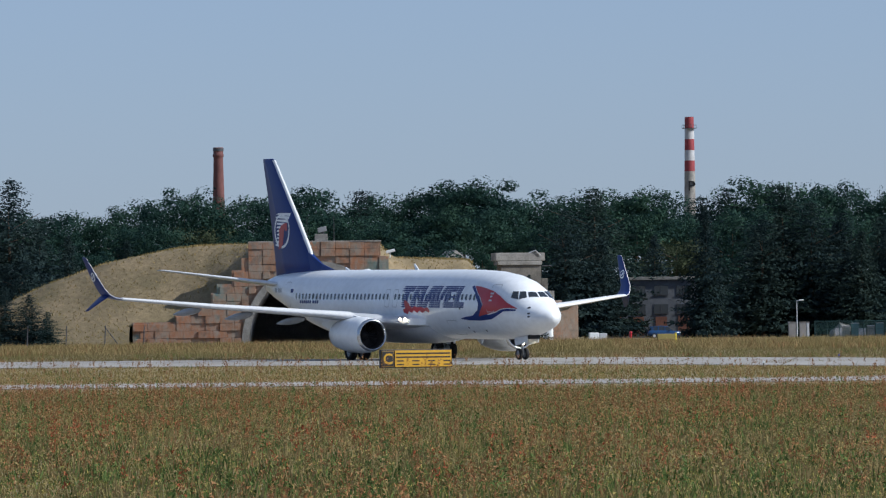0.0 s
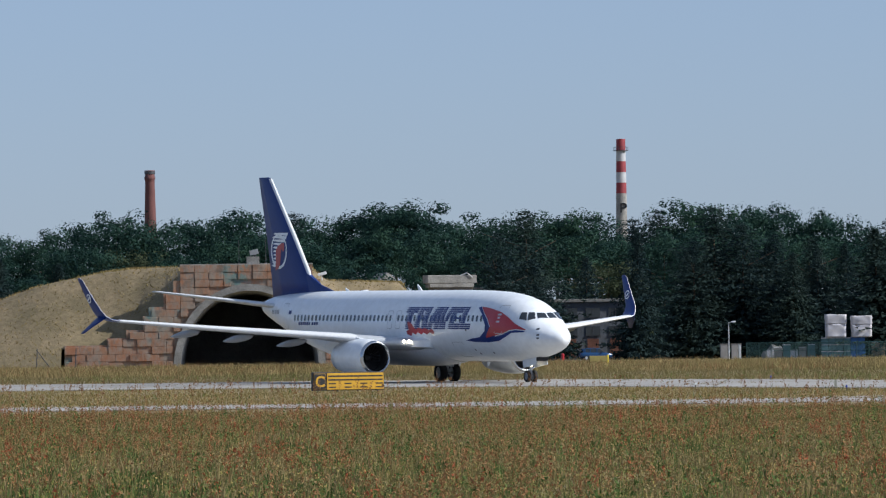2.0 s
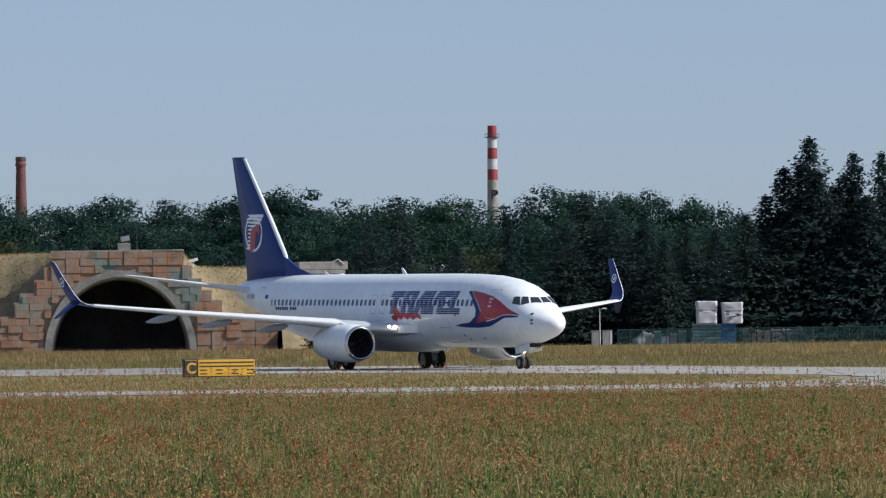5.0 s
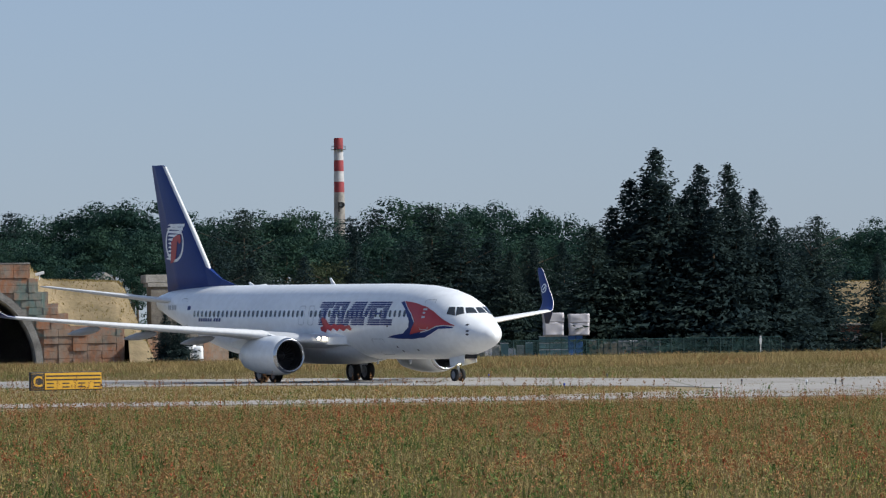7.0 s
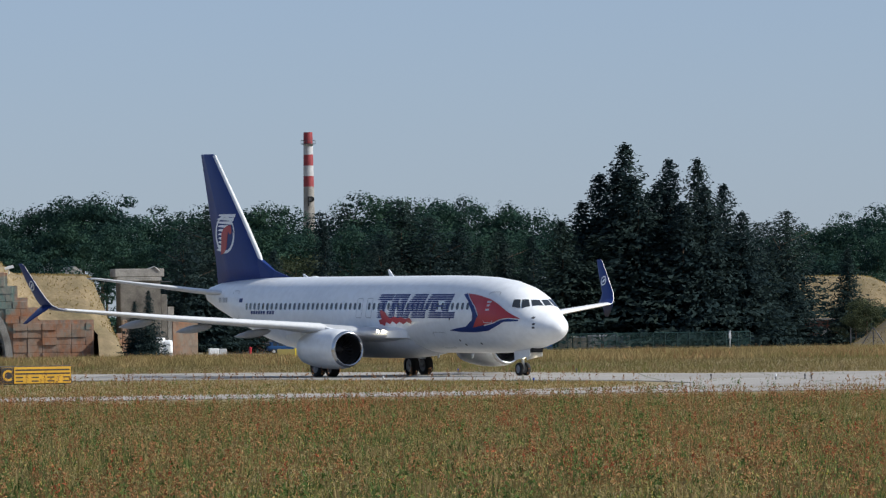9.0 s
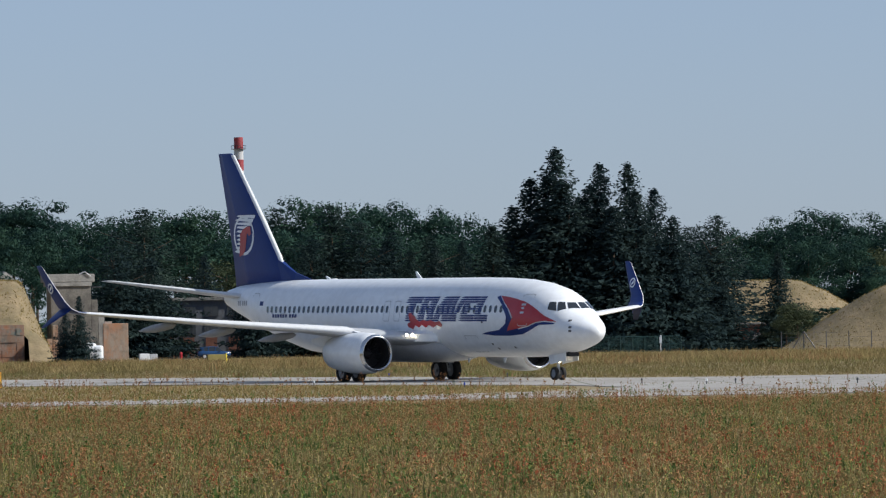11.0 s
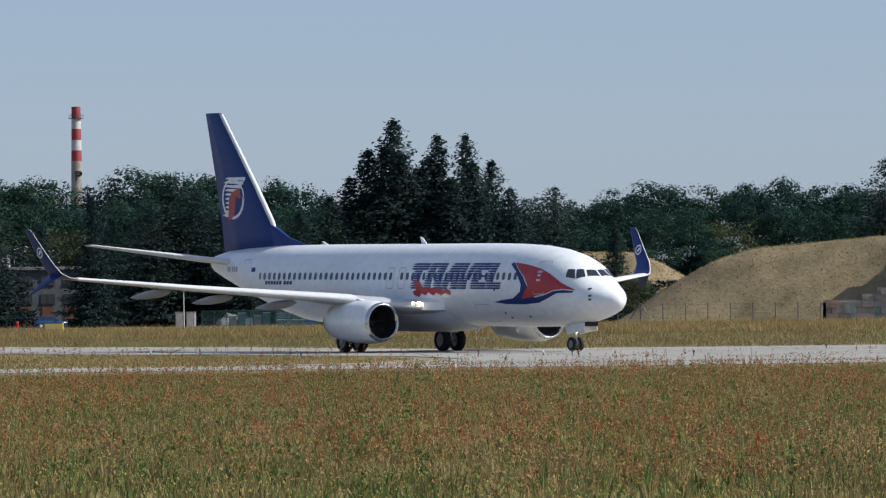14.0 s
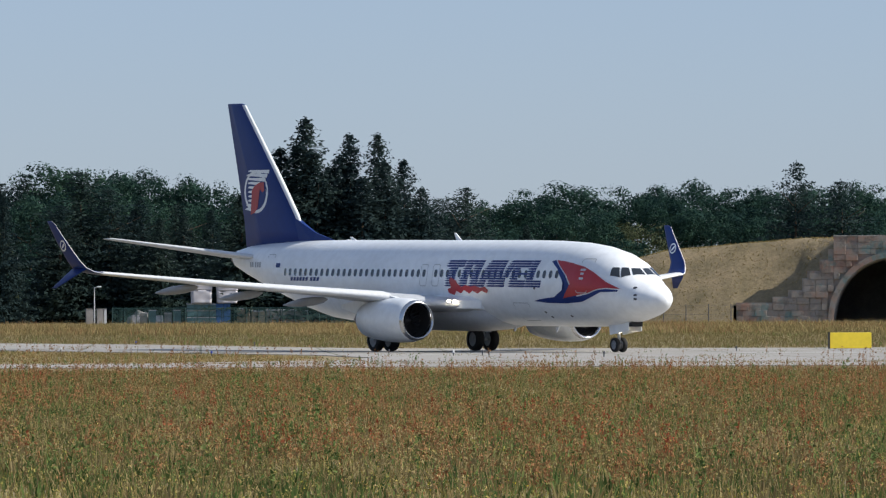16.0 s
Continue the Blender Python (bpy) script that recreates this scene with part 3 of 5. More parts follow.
        for s, z0, z1, hw in ((14.9, 2.30, 2.52, 0.05), (15.8, 2.15, 2.72, 0.20), (17.2, 2.0, 2.70, 0.22), (18.8, 1.85, 2.40, 0.18), (20.2, 2.05, 2.25, 0.04)):
            pylon.append([P(s, cy + a, z) for a, z in ((-hw, z0), (hw, z0), (hw, z1), (-hw, z1))])
        part("pylon", loft(pylon), WHITE, ac, "white engine pylon")
        # tailplane
        stab = [(33.6, 3.7, 0.2, 4.38, 5), (34.3, 3.3, 1.0, 4.48, 7), (37.8, 1.2, 7.0, 5.34, 8), (38.2, 0.7, 7.17, 5.37, 8)]
        st = part("tailplane", wing_loft(mirrored(stab, sgn), 0.8), PALE, ac, "pale grey tailplane", smooth=True)
        part("tailplane_edge", leading_strip(mirrored(stab[1:], sgn), 0.8), EDGE, st, "bright metal edge", smooth=True)
    # wing-root lights
    for side in (2.88, 2.55):
        bm = bmesh.new()
        bmesh.ops.create_icosphere(bm, subdivisions=2, radius=0.085, matrix=Matrix.Translation(P(13.9, side, 2.46)))
        part("landing_light", bm, GLOW, ac, "lit landing light")
    glove = [[P(s, y, z) for y, z in ((1.5, 2.05), (w, 2.12), (w, 2.50), (1.6, 2.75))] for s, w in ((12.9, 1.7), (13.8, 2.35), (15.0, 2.9), (16.4, 3.2))]
    part("wing_root", loft(glove), WHITE, ac, "white wing root fairing")
    # fin
    def fin_ring(le, te, z, t):
        c = te - le
        return [P(le + u * c - 0.12, w * t, z - 0.17) for u, w in ((0, 0), (0.03, 0.35), (0.12, 0.75), (0.35, 1), (0.7, 0.62), (1, 0.04), (1, -0.04), (0.7, -0.62), (0.35, -1), (0.12, -0.75), (0.03, -0.35))]
    fin = part("fin", loft([fin_ring(30.6, 36.85, 5.0, 0.30), fin_ring(31.35, 37.0, 6.05, 0.27), fin_ring(31.75, 37.08, 6.5, 0.26), fin_ring(33.5, 37.6, 8.6, 0.21), fin_ring(36.95, 38.65, 12.34, 0.10), fin_ring(37.25, 38.65, 12.42, 0.05)]), BLUE, ac,
               "dark blue tail fin with a round emblem", smooth=True)
    bm = bmesh.new()
    pts = [((31.62, 6.3), 0.05), ((31.95, 6.8), 0.07), ((33.5, 8.6), 0.07), ((36.95, 12.34), 0.05)]
    rows = []
    for (le, z), t in pts:
        rows.append([bm.verts.new(P(le + ds - 0.12, y * t * 1.9, z - 0.17)) for ds, y in ((0.18, -1.05), (0.06, -0.75), (-0.02, 0), (0.06, 0.75), (0.18, 1.05))])
    for a, b in zip(rows, rows[1:]):
        for k in range(4):
            bm.faces.new((a[k], a[k + 1], b[k + 1], b[k]))
    bmesh.ops.recalc_face_normals(bm, faces=bm.faces)
    part("fin_edge", bm, EDGE, fin, "bright metal leading edge", smooth=True)
    dors = [[P(28.6, y, z) for y, z in ((-0.05, 5.33), (0.05, 5.33), (0.02, 5.37), (-0.02, 5.37))], [P(30.2, y, z) for y, z in ((-0.14, 5.2), (0.14, 5.2), (0.04, 5.72), (-0.04, 5.72))],
            [P(31.9, y, z) for y, z in ((-0.24, 5.1), (0.24, 5.1), (0.13, 6.42), (-0.13, 6.42))]]
    part("dorsal_fin", loft(dors), BLUE, ac, "dark blue dorsal fin", smooth=False)

    def fin_side(s, z):
        le = float(np.interp(z, (5.0, 6.5, 8.6, 12.48), (30.6, 31.75, 33.5, 36.95)))
        te = float(np.interp(z, (5.0, 6.5, 8.6, 12.48), (36.85, 37.08, 37.6, 38.65)))
        t = float(np.interp(z, (5.0, 6.5, 8.6, 12.48), (0.30, 0.26, 0.21, 0.10)))
        u = (s - le) / (te - le)
        return t * float(np.interp(u, (0, 0.03, 0.12, 0.35, 0.7, 1), (0, 0.35, 0.75, 1, 0.62, 0.04)))

    def fin_patch(name, pts, mat, lift, label=""):
        bm = bmesh.new()
        f = bm.faces.new([bm.verts.new((s, 0, z)) for s, z in pts])
        bmesh.ops.triangulate(bm, faces=[f])
        for k in range(12):
            bmesh.ops.bisect_plane(bm, geom=bm.verts[:] + bm.edges[:] + bm.faces[:], plane_co=(33.6 + 0.35 * k, 0, 0), plane_no=(1, 0, 0), dist=1e-5)
        for v in bm.verts:
            v.co = P(v.co.x - 0.12, fin_side(v.co.x, v.co.z) + lift, v.co.z - 0.17)
        return part(name, bm, mat, fin, label)
    ring = [(35.72 + 1.26 * math.cos(a), 7.92 + 1.06 * math.sin(a)) for a in [2 * math.pi * k / 40 for k in range(40)]]
    inside = [(35.72 + 1.08 * math.cos(a), 7.94 + 0.92 * math.sin(a)) for a in [2 * math.pi * k / 40 for k in range(40)]]
    fin_patch("emblem_ring", ring, WHITE, 0.012, "pale emblem ring")
    fin_patch("emblem_field", inside, BLUE, 0.018)
    for k, (a, b, z) in enumerate(((36.5, 34.45, 8.98), (36.7, 34.6, 8.78), (36.75, 34.75, 8.58), (36.6, 35.3, 8.38), (36.6, 35.5, 8.16), (36.6, 35.65, 7.94), (36.6, 35.75, 7.72), (36.65, 35.85, 7.5), (36.8, 36.0, 7.28), (36.95, 36.1, 7.08))):
        fin_patch("emblem_plume", [(a, z - 0.02), (b, z - 0.13), (b - 0.06, z + 0.06), (a - 0.25, z + 0.06)], WHITE, 0.024, "white plume")
    fin_patch("emblem_curve", [(36.3, 6.78), (35.8, 6.9), (35.5, 7.15), (35.45, 7.4), (35.75, 7.62), (35.85, 7.85), (35.6, 8.05), (35.25, 8.08), (35.0, 7.9), (34.78, 8.02), (34.95, 8.25), (34.85, 8.42), (35.3, 8.4),
                               (35.8, 8.25), (36.1, 8.0), (36.15, 7.6), (35.95, 7.35), (35.95, 7.15), (36.2, 7.0)], RED, 0.030, "red curve of the emblem")
    # antennas
    for s, h in ((17.3, 0.38), (26.6, 0.20)):
        z = P(s, 0, 5.32)[2]
        part("antenna", plate([(4.01 - s - 0.24, z), (4.01 - s + 0.22, z), (4.01 - s - 0.30, z + h), (4.01 - s - 0.44, z + h)], 0.05, at=-0.025), WHITE, ac, "white blade antenna")
    for s in (9.0, 12.5, 20.5, 23.5):
        z = P(s, 0, 1.36)[2]
        part("belly_antenna", plate([(4.01 - s - 0.16, z), (4.01 - s + 0.16, z), (4.01 - s - 0.05, z - 0.32), (4.01 - s - 0.14, z - 0.32)], 0.04, at=-0.02), WHITE, ac)
    part("apu_outlet", revolve([(37.5, 0.30), (37.9, 0.24), (37.9, 0.16), (37.7, 0.16)], 0, 0, 4.42, 24), STEEL, ac, "dark exhaust ring", smooth=True)
    # nose gear
    g = part("nose_leg", add_tube(tube(G(4.02, 0, 0.34), G(4.05, 0, 1.6), 0.075), G(4.05, -0.28, 0.34), G(4.05, 0.28, 0.34), 0.05), PALE, ac, "grey nose gear leg")
    bm = add_tube(bmesh.new(), G(4.1, 0, 0.95), G(3.0, 0, 1.45), 0.045)
    add_box(bm, G(4.0, 0, 0.98), (0.16, 0.34, 0.12))
    part("drag_brace", bm, STEEL, g)
    for sgn in (1, -1):
        part("gear_door", plate([(4.01 - 4.35, 1.38), (4.01 - 2.75, 1.42), (4.01 - 2.75, 0.98), (4.01 - 4.25, 0.80)], 0.03, at=-0.36 * sgn), WHITE, ac, "white nose gear door")
    part("gear_bay", box(G(3.4, 0, 1.32), (1.7, 0.60, 0.28)), DARK, ac, "dark nose gear bay")
    part("taxi_light", add_tube(bmesh.new(), G(3.98, 0, 0.98), G(3.9, 0, 0.98), 0.10), GLOW, g, "lit taxi light")
    wheels = [(wheel(ac, 4.05, y, 0.34, 0.2, "nose_wheel"), 0.34) for y in (-0.2, 0.2)]
    for sgn in (1, -1):
        g = part("main_leg", add_tube(tube(G(19.6, sgn * 2.86, 0.56), G(19.5, sgn * 2.75, 2.1), 0.11), G(19.6, sgn * 2.4, 0.56), G(19.6, sgn * 3.3, 0.56), 0.08), PALE, ac, "grey main gear leg")
        part("side_brace", add_tube(bmesh.new(), G(19.5, sgn * 2.8, 1.0), G(19.4, sgn * 1.6, 1.7), 0.06), PALE, g)
        part("leg_door", plate([(4.01 - 20.0, 0.9), (4.01 - 19.2, 0.9), (4.01 - 19.1, 2.1), (4.01 - 20.1, 2.1)], 0.04, at=-sgn * 3.05), WHITE, ac, "white main gear door")
        wheels += [(wheel(ac, 19.6, sgn * y, 0.565, 0.42, "main_wheel"), 0.565) for y in (2.43, 3.29)]
    return ac, wheels


airliner, rolling = build_airliner()


# ---- hardened aircraft shelters and their grassed banks ----
STEPS = [(6.9, 10.3), (7.6, 8.8), (8.6, 7.55), (10.1, 6.2), (10.7, 5.3), (12.4, 3.9), (14.3, 3.1), (18.6, 2.4)]
ARCH_W, ARCH_H = 7.05, 7.85
BLOCK = (1.46, 0.50, 0.74)


STEPS_RIGHT = [(6.4, 10.3), (7.2, 8.8), (8.2, 7.5), (9.2, 6.3), (10.2, 5.3), (15.8, 4.0)]


def step_top(x):
    for edge, z in (STEPS if x < 0 else STEPS_RIGHT):
        if abs(x) <= edge:
            return z
    return 0.0


def arch_z(x, w=ARCH_W, h=ARCH_H):
    k = min(1.0, abs(x) / w)
    return h * (1 - k ** 2.0) ** 0.5


def build_shelter(bearing, dist, turn, mat, label, teal_mat):
    root = empty("aircraft_shelter", stand(bearing, dist, turn), label, "shelter")
    # face wall with the arched opening, built of courses
    bm = bmesh.new()
    xs = sorted({round(-e, 3) for e, _ in STEPS} | {e for e, _ in STEPS_RIGHT} | {round(-ARCH_W + 2 * ARCH_W * k / 40, 3) for k in range(41)})
    for a, b in zip(xs, xs[1:]):
        m = (a + b) / 2
        top = step_top(m)
        za, zb = (arch_z(a), arch_z(b)) if abs(m) < ARCH_W else (0.0, 0.0)
        lo, hi = 0.0, 1.2
        q = [bm.verts.new(p) for p in ((a, lo, za - 0.3 * (za == 0)), (b, lo, zb - 0.3 * (zb == 0)), (b, lo, top), (a, lo, top), (a, hi, za - 0.3 * (za == 0)), (b, hi, zb - 0.3 * (zb == 0)), (b, hi, top), (a, hi, top))]
        for f in ((0, 1, 2, 3), (5, 4, 7, 6), (3, 2, 6, 7), (1, 0, 4, 5), (0, 3, 7, 4), (2, 1, 5, 6)):
            try:
                bm.faces.new([q[k] for k in f])
            except ValueError:
                pass
    bmesh.ops.remove_doubles(bm, verts=bm.verts, dist=0.001)
    bmesh.ops.recalc_face_normals(bm, faces=bm.faces)
    part("face_wall", bm, mat, root, "weathered camouflage-painted block wall")
    # vault, arch ring and closed rear
    rings = []
    for y in (1.5, 12, 24, 34):
        rings.append([(ARCH_W * math.cos(a), y, ARCH_H * abs(math.sin(a))) for a in [math.pi * k / 30 for k in range(31)]])
    bm = bmesh.new()
    rows = [[bm.verts.new(p) for p in r] for r in rings]
    for a, b in zip(rows, rows[1:]):
        for k in range(30):
            bm.faces.new((a[k], b[k], b[k + 1], a[k + 1]))
    bm.faces.new(rows[-1])
    part("vault", bm, VAULT, root, "dark concrete vault", smooth=True)
    for j in range(8):
        y = 3 + 3.6 * j
        bm = bmesh.new()
        pts = [[bm.verts.new((ARCH_W * u * math.cos(a), y + d, ARCH_H * u * abs(math.sin(a)))) for a in [math.pi * k / 24 for k in range(25)]] for u, d in ((0.995, 0), (0.965, 0.1), (0.965, 0.4), (0.995, 0.5))]
        for p, q in zip(pts, pts[1:]):
            for k in range(24):
                bm.faces.new((p[k], p[k + 1], q[k + 1], q[k]))
        part("vault_rib", bm, VAULT, root)
    n = 30
    bm = bmesh.new()
    prof = []
    for k in range(n + 1):
        x = ARCH_W * math.cos(math.pi * k / n)
        z = arch_z(x)
        prof.append([bm.verts.new((x * s, y, z * s2 + (0.0 if k not in (0, n) else -0.2))) for s, s2, y in ((0.985, 0.985, -0.34), (1.085, 1.07, -0.34), (1.085, 1.07, 0.1), (0.985, 0.985, 1.55))])
    for a, b in zip(prof, prof[1:]):
        for j in range(4):
            bm.faces.new((a[j], a[(j + 1) % 4], b[(j + 1) % 4], b[j]))
    bmesh.ops.recalc_face_normals(bm, faces=bm.faces)
    part("arch_ring", bm, teal_mat, root, "smooth concrete ring round the arch", smooth=False)
    part("coping", box((-0.25, 0.75, 10.36), (13.4, 1.75, 0.16), bevel=0.04), CONCRETE, root, "grey coping slab")
    part("threshold", box((0, 2.0, -0.05), (14.2, 5.0, 0.2)), CONCRETE, root, "concrete threshold")
    # blocks
    rng = random.Random(int(dist))
    shared = {}
    for w in (1.46, 0.72):
        b = box((0, 0, 0), (w - 0.025, BLOCK[1], BLOCK[2] - 0.022), bevel=0.03)
        me = bpy.data.meshes.new("block")
        b.to_mesh(me)
        b.free()
        me.materials.append(mat)
        shared[w] = me
    made = 0
    row = 0
    z = BLOCK[2] / 2
    while z < 10.3:
        x = -18.6 + (0.73 if row % 2 else 0.0)
        while x < 18.6:
            for w in (1.46, 0.72):
                c = x + w / 2
                ok = all(step_top(e) >= z + BLOCK[2] / 2 - 0.12 for e in (x + 0.03, x + w - 0.03)) and all(abs(e) > ARCH_W * 1.06 or arch_z(e, ARCH_W * 1.06, ARCH_H * 1.05) < z - BLOCK[2] / 2 for e in (x, x + w))
                if ok and made < 290:
                    ob = new("block", shared[w])
                    relief = rng.uniform(-0.05, 0.22) if 7 < abs(c) < 12 and z < 4.5 else rng.uniform(-0.06, 0.10)
                    ob.parent = root
                    ob.matrix_basis = pose(c, 0.12 - relief, z, rng.uniform(-0.5, 0.5), rng.uniform(-0.3, 0.3), 0)
                    made += 1
                    break
            x += 1.46 if ok and w == 1.46 else 0.73
        z += BLOCK[2]
        row += 1
    return root


BANK_LEFT = ((6.0, 6.9, 7.6, 8.6, 10.1, 10.7, 12.4, 14.3, 18.6), (10.15, 8.7, 7.45, 6.1, 5.2, 3.8, 3.0, 2.3, 2.0))
BANK_RIGHT = ((5.6, 6.4, 7.2, 8.2, 9.2, 10.2, 15.8), (10.15, 8.7, 7.4, 6.2, 5.2, 3.9, 3.5))


def mound_height(x, y, seed, flanks, walled=True, left=None):
    """Bank over a shelter: level crown, long flanks, held back by the stepped wall in front."""
    ax = abs(x)
    side = float(np.interp(ax * flanks[x > 0 and flanks[1] > 0], (0, 11, 14, 20, 26, 30, 35, 40), (10.3, 10.25, 9.9, 8.4, 6.2, 4.3, 1.8, -0.3)))
    if left and x < 0:
        side = float(np.interp(ax, *left))
    if flanks[1] == 0:
        side = side if x <= 0 else float(np.interp(x, (0, 6.4, 7.6, 15.8, 17.6, 19.2), (10.3, 10.2, 8.75, 8.5, 4.0, -0.6)))
    front = float(np.interp(ax, *(BANK_LEFT if x < 0 else BANK_RIGHT))) if -18.6 < x < 15.8 else float(np.interp(ax, (15.8, 30), (2.6, -0.3)))
    front = min(front, side)
    if not walled:
        front = -0.6
    k = min(max((y - 0.25) / float(np.interp(ax, (8, 16, 24), (7.0, 9.0, 10.0))), 0), 1) if walled else min(max((y + 6) / 16, 0), 1)
    k = k if walled and ax >= 8 else k * k * (3 - 2 * k)
    back = min(max((y - 38) / 22, 0), 1)
    h = front + (side - front) * k
    if y < 0 and walled:
        h = h + y * 0.55 if x < -18.6 or x > 15.8 else -1
    h = h * (1 - back) - 0.5 * back
    return h + 0.22 * noise.noise((x * 0.12 + seed, y * 0.12, 0)) + 0.10 * noise.noise((x * 0.5, y * 0.5, seed))


def build_mound(name, bearing, dist, turn, seed, label, scale=1.0, flanks=(1.0, 1.0), walled=True, left=None):
    bm = bmesh.new()
    xs = [-57.6 + 0.9 * k for k in range(129)]
    ys = [-6, -4.5, -3, -1.5, 0.25] + [1.3 + 1.2 * k for k in range(50)]
    grid = [[bm.verts.new((x * scale, y * scale, max(mound_height(x, y, seed, flanks, walled, left), -0.8) * scale)) for x in xs] for y in ys]
    for j in range(len(ys) - 1):
        for i in range(len(xs) - 1):
            if walled and ys[j] < 0.2 and -18.9 < (xs[i] + xs[i + 1]) / 2 < 16.0:
                continue
            bm.faces.new((grid[j][i], grid[j][i + 1], grid[j + 1][i + 1], grid[j + 1][i]))
    loose = [v for v in bm.verts if not v.link_faces]
    bmesh.ops.delete(bm, geom=loose, context="VERTS")
    ob = part(name, bm, MOUND, None, smooth=True)
    ob.matrix_world = stand(bearing, dist, turn)
    tagged(ob, label, "mound", kind="structure")
    rng = np.random.default_rng(int(seed))
    n = 26000
    x, y = rng.uniform(-50, 46, n), rng.uniform(-6, 30, n)
    h = np.array([mound_height(a, b, seed, flanks, walled, left) for a, b in zip(x, y)])
    ok = (h > -0.2) & ((y > 1.6) | (x < -18.9) | (not walled))
    x, y, h = x[ok], y[ok], h[ok]
    root = np.stack([x, y, h - 0.03], axis=1) * scale
    tall = rng.uniform(0.08, 0.28, len(x))
    tip = root + rng.normal(scale=0.14, size=root.shape) * [1, 1, 0] + np.stack([0 * tall, 0 * tall, tall], axis=1)
    side = np.stack([rng.uniform(0.03, 0.08, len(x)), rng.normal(scale=0.02, size=len(x)), 0 * x], axis=1)
    g = raw_mesh("bank_grass", np.stack([root - side, root + side, tip], axis=1).reshape(-1, 3), 3, STRAW)
    g.matrix_world = ob.matrix_world
    tagged(g, "dry grass tufts on the bank", "grass", kind="stuff")
    return ob


shelter_a = build_shelter(-5.44, 620, 0, BRICKY, "arched aircraft shelter of rust-painted blocks with open dark mouth", CONCRETE)
build_mound("mound_1", -5.44, 620, 0, 3.0, "parched grass bank over the rust-coloured shelter", flanks=(0.93, 0))
shelter_b = build_shelter(6.42, 740, 0, GREYISH, "arched aircraft shelter of grey camouflage blocks with open mouth", GREYISH)
build_mound("mound_2", 6.42, 740, 0, 8.0, "parched grass bank over the grey shelter", left=((0, 10, 20, 27.4, 32, 35.5, 39.6, 43, 45), (10.3, 10.2, 9.5, 8.8, 7.5, 5.7, 3.3, 0.8, -0.3)))
build_mound("mound_3", 2.70, 915, 0, 15.0, "dry grass bank behind the lone spruce", 1.0, (2.4, 1.6), False)


def build_vents():
    """Vent box and rods on the shelter's coping."""
    v = empty("vent_box", stand(-5.40, 621, 0, 10.44), "small grey vent box with a tilted cap on the coping", "vent")
    part("casing", box((0, 0, 0.35), (1.3, 0.9, 0.7), bevel=0.05), CONCRETE, v)
    part("cap", box((0.35, 0, 1.1), (0.9, 0.7, 0.5), pose(0, 0, 0, 0, -12, 0), bevel=0.05), GREY, v, "grey tilted cap")
    part("neck", tube((0.2, 0, 0.6), (0.2, 0, 1.0), 0.14), STEEL, v)
    for b, h in ((-5.53, 2.4), (-5.28, 2.6)):
        ob = part("lightning_rod", add_tube(tube((0, 0, 0), (0, 0, h), 0.035, 0.02, 6), (0, 0, 0), (0, 0, 0.12), 0.12), STEEL)
        ob.matrix_world = stand(b, 621.2, 0, 10.44)
        tagged(ob, "thin grey lightning rod on the shelter's coping", "rod")
    ob = part("floodlight", add_box(tube((0, 0, 0), (0, 0, 0.5), 0.05), (0.2, 0, 0.62), (0.9, 0.4, 0.3), pose(0, 0, 0, 0, -15, 0), 0.04), WHITE)
    ob.matrix_world = stand(-4.76, 621.5, 0, 8.7)
    tagged(ob, "white floodlight on the shelter's shoulder", "floodlight")
    # concrete wall of the next shelter, seen end on, with its head slab
    w = empty("ruined_wall", stand(-3.55, 640, 12), "stepped concrete and rust-painted wall of a derelict shelter", "wall")
    for k, (x0, x1, z1, m, d) in enumerate(((-2.3, 2.0, 8.0, DARK_CONCRETE, 2.2), (2.0, 2.7, 6.6, DARK_CONCRETE, 2.0), (2.7, 3.4, 5.3, CONCRETE, 2.0), (3.4, 4.2, 4.3, GREYISH, 1.9), (3.2, 5.9, 4.1, BRICKY, 1.4))):
        lo = 0.0
        part("pier", box(((x0 + x1) / 2, -0.35 * (k == 4), (z1 + lo) / 2 - 0.2), (x1 - x0 - 0.03, d, z1 - lo + 0.4), bevel=0.06), m, w, "rust-painted pier" if m is BRICKY else "grey concrete pier")
    part("head_slab", box((-0.25, 0, 8.85), (5.2, 2.6, 0.85), bevel=0.08), CONCRETE, w, "thick grey head slab")
    part("beam", box((-0.3, -0.2, 8.2), (4.7, 2.2, 0.40), bevel=0.05), CONCRETE, w)
    part("bracket", add_tube(tube((0.6, -1.2, 9.2), (1.3, -1.4, 9.5), 0.06), (1.3, -1.4, 9.5), (1.9, -1.4, 9.0), 0.05), PALE, w, "pale bracket")
    part("spike", tube((2.3, 0, 7.9), (3.3, 0, 7.9), 0.05), STEEL, w)
    for x, h in ((-2.6, 2.6), (-2.0, 4.0), (-0.9, 2.2), (0.4, 1.4)):
        part("pillar", box((x, -1.6, h / 2 - 0.1), (0.55, 0.5, h + 0.2), bevel=0.06), BRICKY, w, "rust-painted pillar")
    for b, h, m in ((-3.47, 1.9, PALE), (-3.37, 2.1, WHITE), (-3.30, 1.8, WHITE)):
        ob = part("bulk_bag", box((0, 0, h / 2), (1.05, 1.0, h), bevel=0.28), m, smooth=True)
        ob.matrix_world = stand(b, 606, random.uniform(-20, 20))
        tagged(ob, "white filled bulk bag standing before the ruined wall", "bag", "bulk bags")


build_vents()


